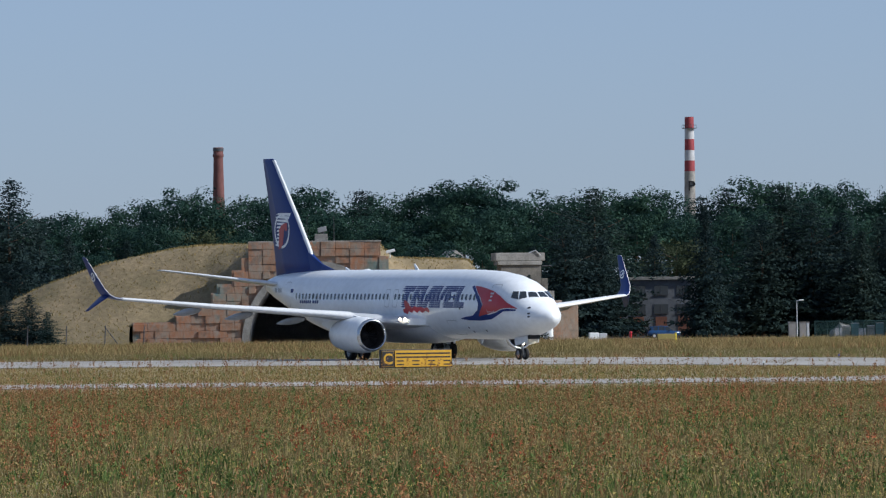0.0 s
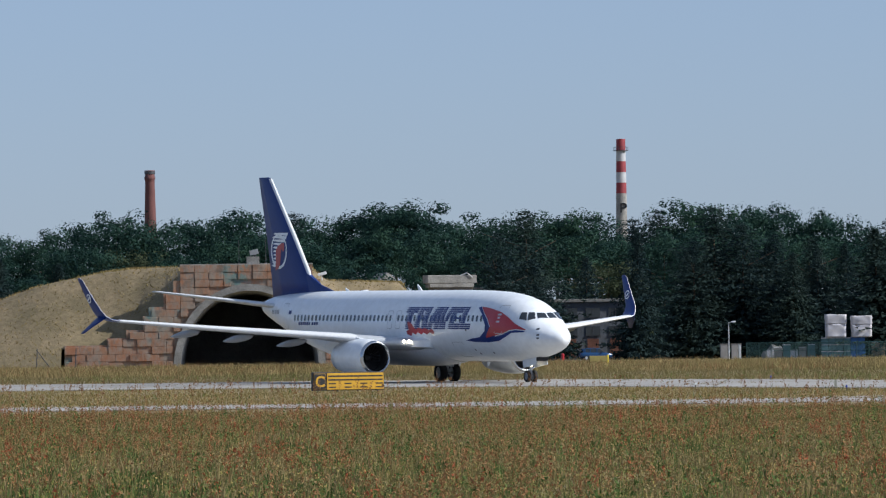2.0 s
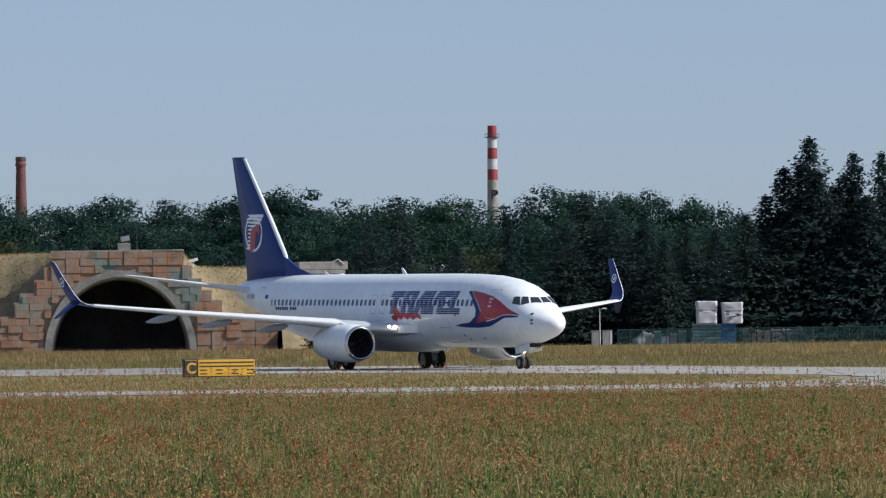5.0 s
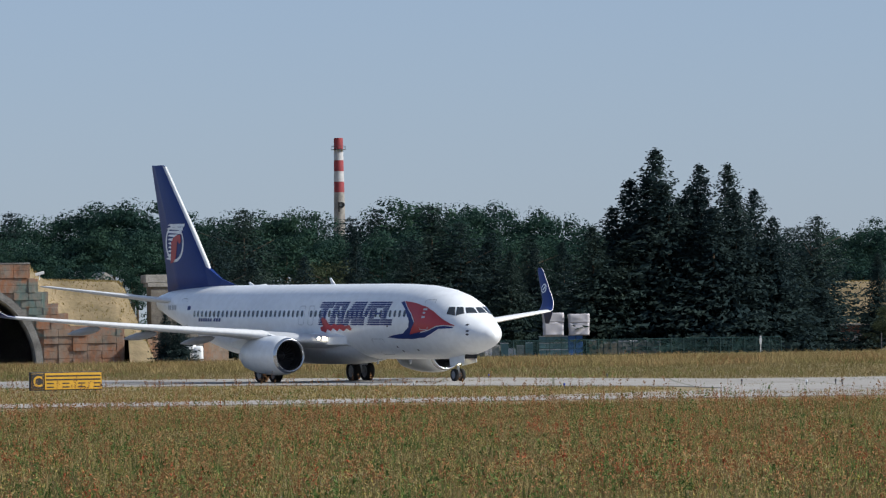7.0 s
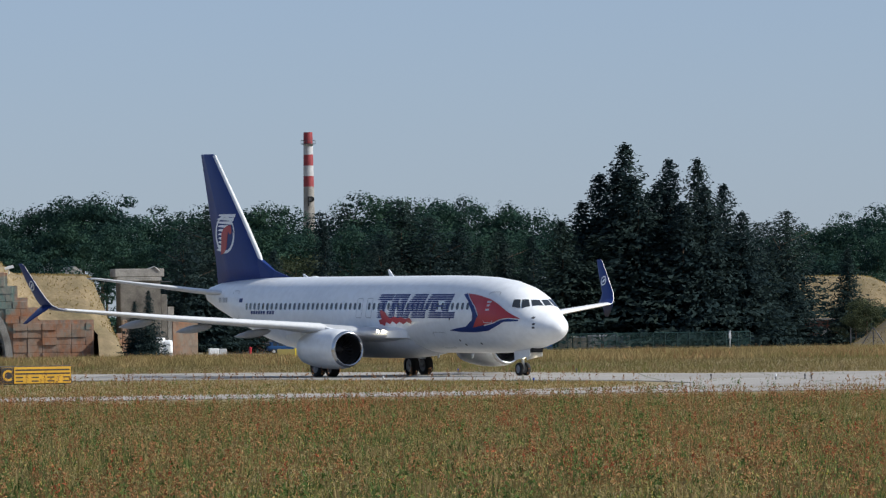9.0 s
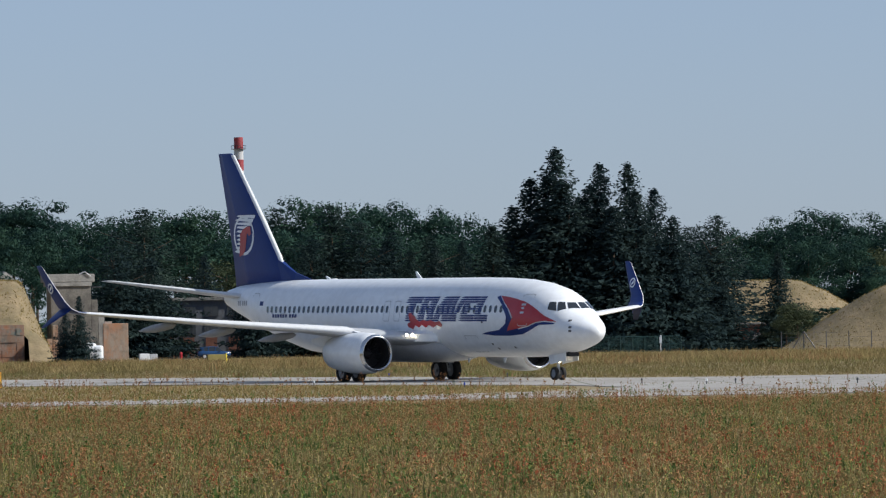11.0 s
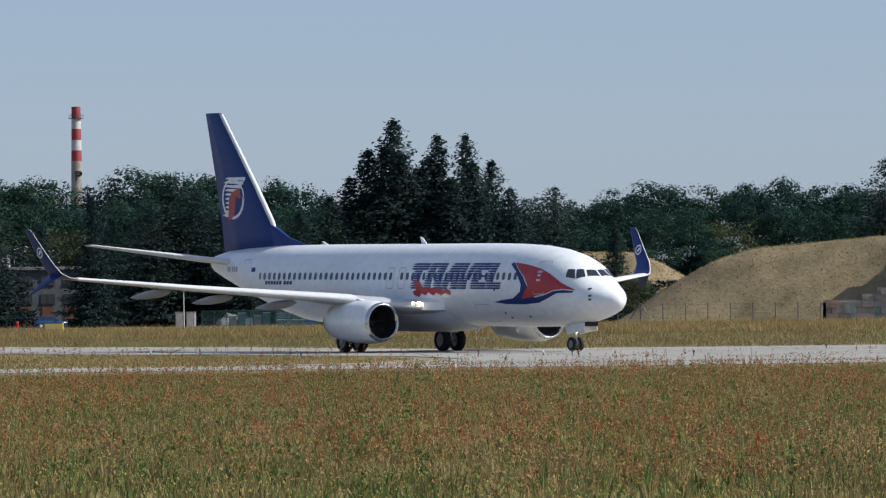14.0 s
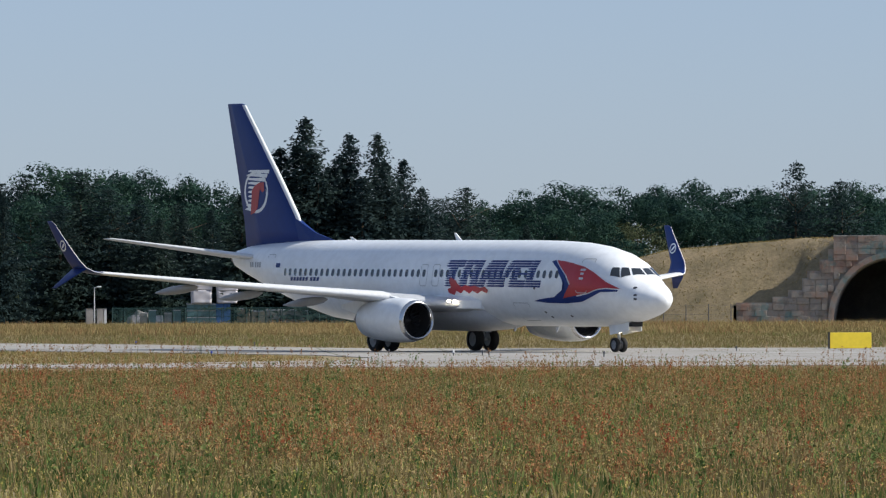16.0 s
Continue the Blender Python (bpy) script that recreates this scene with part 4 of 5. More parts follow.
# ---- chimneys ----
def build_chimneys():
    d = 1500
    c = empty("brick_chimney", stand(-6.348, d), "tall dark red brick factory chimney", "chimney")
    h = EYE + d * math.tan(radians(1.742)) - spot(-6.348, d)[2]
    rings = [[(r * math.cos(a), r * math.sin(a), z) for a in [2 * math.pi * k / 24 for k in range(24)]] for z, r in ((0, 2.2), (h * 0.5, 1.7), (h - 3, 1.16), (h - 2.4, 1.16), (h - 2.2, 1.32), (h - 1.7, 1.36), (h - 1.5, 1.2), (h, 1.18))]
    # brick red is dulled in the colour itself to suggest distance haze
    brick = speckle("hazed_chimney_brick", [(0.3, (0.12, 0.05, 0.048)), (0.7, (0.19, 0.075, 0.07))], 0.8, (1, 1, 0.4), local=True)
    part("shaft", loft(rings), brick, c, smooth=True)
    part("crown_band", revolve_z([(h - 0.9, 1.22), (h - 0.9, 1.30), (h - 0.2, 1.30), (h - 0.2, 1.2)]), STEEL, c, "sooty dark crown")
    part("flue", revolve_z([(h + 0.01, 0.9), (h + 0.02, 0.05)]), DARK, c)
    d = 1700
    c = empty("striped_chimney", stand(-1.965, d), "tall concrete chimney banded in red and white", "chimney")
    h = EYE + d * math.tan(radians(1.98)) - spot(-1.965, d)[2]
    top, bot = 1.24, 2.05
    # haze over the far chimney is mixed into this muted red
    band_red = paint("hazed_chimney_red", (0.30, 0.04, 0.05), 0.7, dirt=0.12)
    band_white = paint("chimney_white", (0.52, 0.53, 0.55), 0.7, dirt=0.12)
    z = h
    for k, (step, m) in enumerate(((3.3, band_red), (2.85, band_white), (3.05, band_red), (2.85, band_white), (2.95, band_red), (h - 15.0, CONCRETE))):
        r1, r0 = top + (h - z) / h * (bot - top), top + (h - z + step) / h * (bot - top)
        part("band", tube((0, 0, z - step), (0, 0, z), r0, r1, 28), m, c, ("red band" if m is band_red else "white band") if m is not CONCRETE else "bare concrete shaft", smooth=False)
        z -= step
    g = part("gallery", revolve_z([(h - 3.3, 1.2), (h - 3.3, 2.0), (h - 3.15, 2.0), (h - 3.15, 1.2)]), STEEL, c, "dark steel gallery")
    part("gallery_rail", revolve_z([(h - 2.3, 1.94), (h - 2.3, 2.0), (h - 2.22, 2.0), (h - 2.22, 1.94)]), STEEL, g)
    for k in range(10):
        a = 2 * math.pi * k / 10
        part("gallery_post", tube((1.97 * math.cos(a), 1.97 * math.sin(a), h - 3.2), (1.97 * math.cos(a), 1.97 * math.sin(a), h - 2.25), 0.05, seg=6), STEEL, g)
    part("flue", revolve_z([(h + 0.01, 1.1), (h + 0.02, 0.05)]), DARK, c)
    f = bpy.data.curves.new("letter", "FONT")
    f.body, f.size, f.extrude, f.align_x = "P", 3.9, 0.3, "CENTER"
    ob = new("letter", f)
    ob.data.materials.append(BLACK)
    ob.parent = c
    ob.matrix_basis = pose(0.45, -1.36, h - 20.4, 90, 0, 0)
    ob.scale = (1.1, 1, 1)
    tagged(ob, "black painted letter P")


def revolve_z(profile, seg=28):
    return loft([[(r * math.cos(2 * math.pi * k / seg), r * math.sin(2 * math.pi * k / seg), z) for k in range(seg)] for z, r in profile], False, False)


build_chimneys()


# ---- signs by the taxiway ----
def build_signs():
    d = 300
    w = 2 * d * math.tan(radians(0.331)) / math.cos(radians(24))
    s = empty("taxiway_sign", stand(-4.523, d, 24), "yellow and black taxiway location sign on short legs", "sign")
    h = 0.90
    z0 = 0.10
    part("cabinet", box((0, 0.12, z0 + h / 2), (w, 0.22, h), bevel=0.02), BLACK, s, "black sign cabinet")
    part("yellow_panel", box((0.35, -0.005, z0 + h / 2), (w - 0.78, 0.03, h - 0.10), bevel=0.008), YELLOW, s, "yellow sign face")
    part("panel_frame", box((-w / 2 + 0.36, -0.004, z0 + h / 2), (0.62, 0.03, h - 0.14), bevel=0.008), YELLOW, s, "yellow frame of the letter panel")
    part("letter_panel", box((-w / 2 + 0.36, -0.014, z0 + h / 2), (0.60, 0.03, h - 0.17), bevel=0.008), BLACK, s, "black letter panel")
    f = bpy.data.curves.new("letter", "FONT")
    f.body, f.size, f.extrude, f.align_x, f.offset = "C", 0.72, 0.006, "CENTER", 0.016
    ob = new("letter", f)
    ob.data.materials.append(YELLOW)
    ob.parent = s
    ob.matrix_basis = pose(-w / 2 + 0.36, -0.036, z0 + 0.20, 90, 0, 0)
    tagged(ob, "yellow letter C")
    x0 = 0.35 - (w - 0.78) / 2 + 0.06
    x1 = 0.35 + (w - 0.78) / 2 - 0.06
    for z in (0.70, 0.52):
        part("line", box(((x0 + x1) / 2, -0.024, z0 + z), (x1 - x0, 0.01, 0.07)), BLACK, s, "black line")
    for z in (0.34, 0.16):
        for k in range(4):
            x = x0 + 0.02 + (x1 - x0 - 0.4) * k / 3
            part("dash", box((x + 0.2, -0.024, z0 + z), (0.38, 0.01, 0.06)), BLACK, s, "black dash")
    for k in range(4):
        part("leg", tube((-w / 2 + 0.3 + (w - 0.6) * k / 3, 0.12, -0.05), (-w / 2 + 0.3 + (w - 0.6) * k / 3, 0.12, z0 + 0.02), 0.04, seg=8), STEEL, s)
    d = 304
    s = empty("blank_sign", stand(6.035, d, 22), "plain yellow sign back on short legs", "sign")
    part("panel", box((0, 0, 0.46), (2.2, 0.18, 0.78), bevel=0.02), LEMON, s, "plain yellow panel")
    part("edge", box((-1.115, 0, 0.46), (0.03, 0.2, 0.80)), BLACK, s)
    for x in (-0.8, 0.8):
        part("leg", tube((x, 0, -0.05), (x, 0, 0.1), 0.04, seg=8), STEEL, s)
    s = empty("yellow_marker", stand(-2.2, 535, 35), "low yellow marker board in the dry grass", "sign")
    part("panel", box((0, 0, 0.60), (1.9, 0.12, 0.50), bevel=0.02), OLIVE, s)
    part("end_post", box((1.0, 0, 0.45), (0.12, 0.16, 0.95), bevel=0.02), LEMON, s, "bright yellow end post")
    blue = paint("lamp_blue", (0.02, 0.05, 0.35), 0.3)
    lights = []
    for b, d, m in ((1.75, 272, STEEL), (2.35, 262, WHITE), (2.62, 262, STEEL), (2.68, 262, STEEL), (3.75, 250, STEEL), (0.5, 330, STEEL), (-0.6, 340, blue), (-1.3, 300, WHITE), (0.1, 262, blue), (4.98, 292, STEEL)):
        e = empty("taxiway_light", stand(b, d), "small low taxiway edge light", "light", "taxiway edge lights")
        part("stem", tube((0, 0, -0.02), (0, 0, 0.16), 0.025, seg=8), STEEL, e)
        part("lens", tube((0, 0, 0.16), (0, 0, 0.26), 0.05, 0.035, 10), m, e, "lens cap")


build_signs()


# ---- storage yard, buildings, fence ----
def build_yard():
    teal = paint("crate_teal", (0.10, 0.20, 0.23), 0.7, dirt=0.15)
    bluec = paint("crate_blue", (0.03, 0.12, 0.36), 0.6, dirt=0.12)
    wrap = paint("white_wrap", (0.60, 0.58, 0.62), 0.5, dirt=0.10)
    sack = paint("grey_sack", (0.36, 0.34, 0.33), 0.8, dirt=0.2)
    tan = paint("tan_sheet", (0.45, 0.36, 0.27), 0.8, dirt=0.15)
    deg = radians(1) * 800
    d = 800
    # two tall wrapped stacks on crates
    for b, w, h1 in ((0.008, 2.75, 2.95), (0.243, 2.75, 2.75)):
        st = empty("wrapped_stack", stand(b, d, 3, 2.62), "white wrapped block stack on top of the crates", "stack", "wrapped stacks")
        for nm, zc, ww, hh, lab in (("lower_block", 0.30, 0.96, 0.6, ""), ("upper_block", 0.80, 1.0, 0.40, "loosely wrapped upper block")):
            bm = box((0, 0, 0), (w * ww, 2.2, h1 * hh))
            bmesh.ops.subdivide_edges(bm, edges=bm.edges[:], cuts=7, use_grid_fill=True)
            for v in bm.verts:
                q = Vector((v.co.x * 1.3 + b * 9, v.co.y * 1.3, v.co.z * 1.6))
                v.co += Vector((noise.noise(q), noise.noise(q + Vector((5, 0, 0))), 1.5 * noise.noise(q + Vector((0, 9, 0))) * (v.co.z > 0))) * 0.10
                v.co.z += h1 * zc
            part(nm, bm, wrap, st, lab, smooth=True)
        part("strap", box((0, 0, h1 * 0.6), (w * 0.98, 2.24, 0.06)), sack, st)
    for row in range(3):
        for k in range(6):
            x = -0.095 + 0.068 * k
            ob = empty("crate", stand(x, d, 0, 0.87 * row), "blue crate in the yard's stack" if k > 3 else "pale teal crate in the yard's stack", "crate", "stacked crates")
            m = bluec if k > 3 else teal
            part("body", box((0, 0, 0.42), (0.90, 1.6, 0.78), bevel=0.03), m, ob)
            part("rim", box((0, 0, 0.80), (0.94, 1.64, 0.10), bevel=0.02), wrap if k < 4 else m, ob)
    for k in range(5):
        ob = empty("covered_pallet", stand(0.40 + 0.135 * k, d + 2, random.uniform(-4, 4)), "covered pallet of goods behind the fence", "pallet", "covered pallets")
        h = (1.9, 1.55, 1.7, 1.7, 1.6)[k]
        part("load", box((0, 0, h / 2 + 0.12), (1.75, 1.5, h), bevel=0.12), tan if k in (0, 1) else sack, ob)
        part("cover", box((0, 0, h + 0.05), (1.8, 1.55, 0.22), bevel=0.08), wrap, ob, "pale cover sheet")
        part("deck", box((0, 0, 0.06), (1.7, 1.5, 0.12)), BARK, ob, "wooden deck")
    for k, b in enumerate((-0.60, -0.53, -0.45, -0.38, -0.30, -0.22)):
        ob = empty("goods_pallet", stand(b, d + 1, random.uniform(-6, 6)), "low pale stacked goods behind the fence", "pallet", "low pallets")
        h = 1.0 + 0.35 * ((k * 7) % 3)
        part("load", box((0, 0, h / 2), (0.95, 1.2, h), bevel=0.06), (wrap, sack, teal)[k % 3], ob)
        part("cover", box((0, 0, h + 0.04), (0.99, 1.24, 0.10), bevel=0.03), wrap, ob)
    # heap under a camouflage net
    bm = bmesh.new()
    bmesh.ops.create_icosphere(bm, subdivisions=3, radius=1.0)
    for v in bm.verts:
        k = 1 + 0.35 * noise.noise(v.co * 2.2)
        v.co = Vector((v.co.x * 1.7 * k, v.co.y * 1.2, max(v.co.z, 0) * 1.6 * k))
    ob = part("spoil_heap", bm, CONCRETE)
    ob.matrix_world = stand(-0.56, d + 3)
    tagged(ob, "rough heap of rubble behind the fence", "heap")
    # kiosk with lamp post
    ob = empty("cabinet_box", stand(-0.985, 790, 5), "pale grey equipment cabinets by the lamp post", "cabinet")
    for x, w in ((-0.65, 0.9), (0.7, 0.8), (1.35, 0.35)):
        part("unit", box((x, 0, 0.95), (w, 0.8, 1.9), bevel=0.04), sack if w > 0.4 else PALE, ob)
        part("unit_roof", box((x, 0, 1.93), (w + 0.1, 0.9, 0.08)), sack, ob)
    ob = empty("street_lamp", stand(-0.985, 788), "pale street lamp on a tall thin post", "lamp")
    part("post", tube((0, 0, -0.1), (0.0, 0, 4.7), 0.09, 0.06, 10), PALE, ob)
    part("arm", tube((0, 0, 4.6), (0.45, 0, 4.75), 0.05, seg=8), PALE, ob)
    part("lamp_head", box((0.6, 0, 4.76), (0.6, 0.3, 0.16), bevel=0.04), WHITE, ob, "white lamp head")
    # dark green mesh fence
    green = paint("fence_green", (0.012, 0.055, 0.055), 0.5)
    a0, a1 = -0.82, 2.12
    fence = empty("mesh_fence", Matrix.Identity(4), "dark green steel mesh fence round the yard", "fence")
    n = 26
    pts = [Vector(spot(a0 + (a1 - a0) * k / n, 786 + 4 * k / n)) for k in range(n + 1)]
    for p in pts:
        part("post", tube(p - Vector((0, 0, 0.1)), p + Vector((0, 0, 2.05)), 0.06, seg=6), green, fence)
    for p, q in zip(pts, pts[1:]):
        bm = bmesh.new()
        for z in (0.1, 1.0, 2.0):
            add_tube(bm, p + Vector((0, 0, z)), q + Vector((0, 0, z)), 0.045 if z == 2.0 else 0.025, seg=4)
        for k in range(1, 12):
            m = p.lerp(q, k / 12)
            add_tube(bm, m + Vector((0, 0, 0.1)), m + Vector((0, 0, 2.0)), 0.022, seg=3, cap=False)
        part("mesh_panel", bm, green, fence)
    ob = empty("notice_post", stand(1.93, 784), "white notice box on a post by the fence", "post")
    part("post", tube((0, 0, -0.1), (0, 0, 1.9), 0.05, seg=8), WHITE, ob)
    part("notice_box", box((0, -0.08, 1.5), (0.3, 0.2, 0.75), bevel=0.03), WHITE, ob)
    part("lamp_cap", tube((0, 0, 1.9), (0, 0, 2.15), 0.12, 0.1, 8), PALE, ob)
    # wire fence before the second bank
    fence = empty("wire_fence", Matrix.Identity(4), "old wire fence with rusty posts before the bank", "fence")
    pts = [Vector(spot(3.05 + 0.209 * k, 705)) for k in range(10)]
    for k, p in enumerate(pts):
        part("post", tube(p - Vector((0, 0, 0.1)), p + Vector((0, 0, 2.2)), 0.07, 0.05, 6), STEEL, fence)
    for p, q in zip(pts, pts[1:]):
        bm = bmesh.new()
        for z in (0.5, 1.0, 1.5, 2.0):
            add_tube(bm, p + Vector((0, 0, z)), q + Vector((0, 0, z)), 0.012, seg=3, cap=False)
        part("wire", bm, STEEL, fence)
    p = pts[1]
    for dx in (-1.5, 1.5):
        part("brace", tube(p + Vector((dx, -0.3, -0.1)), p + Vector((0, 0, 2.2)), 0.06, 0.05, 6), STEEL, fence)
    fence = empty("wire_fence", Matrix.Identity(4), "old wire fence with leaning posts before the shelter bank", "fence")
    pts = [Vector(spot(-8.5 + 0.36 * k, 585)) for k in range(5)]
    for k, p in enumerate(pts):
        part("post", tube(p - Vector((0, 0, 0.1)), p + Vector((0.1, 0, 2.1)), 0.06, 0.04, 6), STEEL, fence)
    part("brace", tube(pts[3] + Vector((1.6, 0, -0.1)), pts[3] + Vector((0, 0, 2.0)), 0.05, 0.04, 6), STEEL, fence)
    # flat-roofed building behind the trees
    wall_blue = speckle("blue_grey_render", [(0.3, (0.10, 0.12, 0.15)), (0.7, (0.17, 0.18, 0.20))], 0.4, local=True)
    rust = speckle("red_brick_infill", [(0.3, (0.15, 0.06, 0.04)), (0.7, (0.24, 0.11, 0.08))], 0.6, local=True)
    hse = empty("flat_roof_building", stand(-2.35, 868, 0), "blue-grey flat-roofed building with red brick panels behind the trees", "building")
    part("wall", box((0, 4, 4.0), (13.5, 8, 8.4), bevel=0.05), wall_blue, hse, "blue-grey wall")
    part("roof", box((0, 4, 8.4), (14.2, 8.8, 0.45), bevel=0.04), CONCRETE, hse, "flat grey roof")
    for k in range(4):
        x = -4.8 + 3.2 * k
        part("brick_panel", box((x, -0.03, 1.7), (1.6, 0.12, 2.6)), rust, hse, "red brick panel")
        for z in (3.6, 6.2):
            w = part("window", box((x, -0.02, z + 0.5), (2.0, 0.10, 1.3)), GLASS, hse, "dark window")
            part("window_frame", add_box(box((x, -0.08, z - 0.18), (2.1, 0.10, 0.08)), (x, -0.08, z + 0.5), (0.07, 0.08, 1.3)), STEEL, w)
    shed = empty("brick_shed", stand(2.72, 845, 0), "long low brick shed behind the pines", "shed")
    part("wall", box((0, 2, 1.7), (15, 4, 3.6), bevel=0.05), rust, shed, "dull red brick wall")
    part("roof", box((0, 2, 3.6), (15.6, 4.6, 0.25), bevel=0.04), CONCRETE, shed)
    for k in range(4):
        part("door", box((-5.5 + 3.6 * k, -0.03, 1.2), (1.5, 0.1, 2.3)), sack, shed, "grey door")
    hs = empty("white_cottage", stand(-4.19, 1012, 20), "small white gable just showing through the wood", "house")
    part("wall", box((0, 0, 6.0), (3.2, 4, 14.4)), WHITE, hs)
    part("roof", plate([(-2.0, 13.1), (2.0, 13.1), (0, 14.6)], 4.6, at=-2.3), CONCRETE, hs, "grey gable roof")
    part("window", box((0, -2.03, 12.2), (0.8, 0.06, 1.0)), GLASS, hs)
    # white block and hydrant by the verge
    ob = empty("concrete_block", stand(-2.835, 690, 8), "pale concrete blocks lying in the grass", "block")
    part("block", box((-0.45, 0, 0.45), (1.1, 0.8, 0.9), bevel=0.06), WHITE, ob)
    part("block", box((0.60, 0.1, 0.42), (0.85, 0.8, 0.82), bevel=0.06), PALE, ob)
    ob = empty("hydrant", stand(-2.53, 800), "small red hydrant at the edge of the yard", "hydrant")
    part("barrel", tube((0, 0, -0.05), (0, 0, 0.8), 0.2, 0.18, 12), RED, ob)
    part("cap", tube((0, 0, 0.8), (0, 0, 1.0), 0.24, 0.1, 12), RED, ob)


build_yard()


def build_car(m, label):
    car = empty("car", m, label, "car")
    body = paint("car_blue", (0.014, 0.052, 0.14), 0.25, dirt=0.06)
    rings = []
    for x, w, z0, z1 in ((-2.2, 0.72, 0.45, 0.80), (-2.1, 0.84, 0.32, 0.95), (-1.2, 0.90, 0.28, 1.02), (0.3, 0.91, 0.28, 1.05), (1.6, 0.90, 0.28, 1.08), (2.05, 0.86, 0.32, 1.05), (2.2, 0.76, 0.45, 0.9)):
        rings.append([(x, -w, z0 + 0.1), (x, -w * 1.02, (z0 + z1) / 2), (x, -w * 0.92, z1), (x, w * 0.92, z1), (x, w * 1.02, (z0 + z1) / 2), (x, w, z0 + 0.1), (x, w * 0.8, z0), (x, -w * 0.8, z0)])
    part("body", loft(rings), body, car, "metallic blue bodywork", smooth=True)
    rings = []
    for x, w, z in ((-1.15, 0.80, 1.03), (-0.45, 0.70, 1.55), (0.3, 0.70, 1.64), (1.3, 0.69, 1.60), (1.95, 0.74, 1.06)):
        rings.append([(x, -0.80, 1.02), (x, -w, z), (x, w, z), (x, 0.80, 1.02)])
    cab = part("cabin", loft(rings), GLASS, car, "dark glazed cabin", smooth=False)
    rings = [[(x, -w, z), (x, -w * 0.9, z + 0.06), (x, w * 0.9, z + 0.06), (x, w, z)] for x, w, z in ((-0.5, 0.70, 1.54), (0.3, 0.71, 1.63), (1.35, 0.70, 1.59))]
    part("roof", loft(rings), body, cab, "blue roof")
    for x0, x1 in ((-0.15, -0.03), (0.75, 0.88), (1.45, 1.75)):
        for y in (-0.79, 0.75):
            part("pillar", box(((x0 + x1) / 2, y + 0.02, 1.3), (x1 - x0, 0.06, 0.6)), body, cab)
    for x in (-1.38, 1.38):
        for y in (-0.83, 0.83):
            w = part("wheel", tube((x, y - 0.11, 0.33), (x, y + 0.11, 0.33), 0.33, seg=20), RUBBER, car, "black tyre")
            part("rim", tube((x, y - 0.12, 0.33), (x, y + 0.12, 0.33), 0.21, seg=16), PALE, w, "alloy rim")
    for y in (-0.6, 0.6):
        part("headlight", box((-2.15, y, 0.75), (0.12, 0.3, 0.14), bevel=0.03), WHITE, car)
        part("tail_light", box((2.14, y, 0.85), (0.10, 0.22, 0.22), bevel=0.03), RED, car)
    for y in (-0.95, 0.95):
        part("mirror", box((-0.75, y, 1.08), (0.16, 0.18, 0.13), bevel=0.03), body, car)
    return car


build_car(stand(-2.225, 830, 188), "parked blue estate car beside the building")


# ---- trees ----
def rand_dirs(rng, n):
    v = rng.normal(size=(n, 3))
    return v / np.linalg.norm(v, axis=1)[:, None]


def cards(rng, centre, normal, size, aspect=1.0, along=None):
    """Small leaf sprays: one three-cornered face for each centre, square to its normal."""
    n = len(centre)
    ref = rng.normal(size=(n, 3)) if along is None else along
    u = np.cross(normal, ref)
    u /= np.linalg.norm(u, axis=1)[:, None] + 1e-9
    v = np.cross(normal, u)
    s = size[:, None]
    j = lambda: 1 + rng.uniform(-0.35, 0.35, (n, 1))
    tri = np.stack([centre - u * s * j() - v * s * aspect * j(), centre + u * s * j() - v * s * aspect * j() * 0.6, centre + u * s * 0.4 * j() + v * s * aspect * 1.3 * j()], axis=1)
    return tri.reshape(-1, 3)


def broad_crown(rng, h, r, low, clumps, leaves, size, lobes=7):
    """Uneven crown of several lobes, each covered with small leaf clumps, with gaps between."""
    out = []
    zc, hz = h * (1 + low) / 2, h * (1 - low) / 2
    centre = [np.array([0, 0, h * 0.72])]
    reach = [0.62 * r]
    for k in range(lobes):
        a = 2 * math.pi * (k + rng.uniform(-0.3, 0.3)) / lobes
        f = rng.uniform(0.05, 0.95)
        w = r * (1 - 0.55 * f ** 2) * rng.uniform(0.4, 0.62)
        centre.append(np.array([w * math.cos(a), w * math.sin(a), h * (low + 0.12 + (0.74 - low) * f)]))
        reach.append(r * rng.uniform(0.38, 0.58))
    for k in range(clumps):
        j = int(rng.integers(0, lobes + 1))
        d = rand_dirs(rng, 1)[0]
        d[2] = d[2] * 0.9 + 0.12
        c = centre[j] + d * reach[j] * rng.uniform(0.55, 1.0) * np.array([1, 1, 1.25])
        c[2] = min(c[2], h * 0.975)
        e = rand_dirs(rng, leaves)
        br = rng.uniform(0.13, 0.24) * r + 0.2
        pos = c + e * br * rng.uniform(0.55, 1.05, (leaves, 1)) * np.array([1.15, 1.15, 0.75])
        nor = e + rng.normal(scale=0.26, size=e.shape)
        nor[:, 2] += 0.3
        nor /= np.linalg.norm(nor, axis=1)[:, None]
        out.append(cards(rng, pos, nor, rng.uniform(0.5, 1.2, leaves) * size))
    return np.concatenate(out)


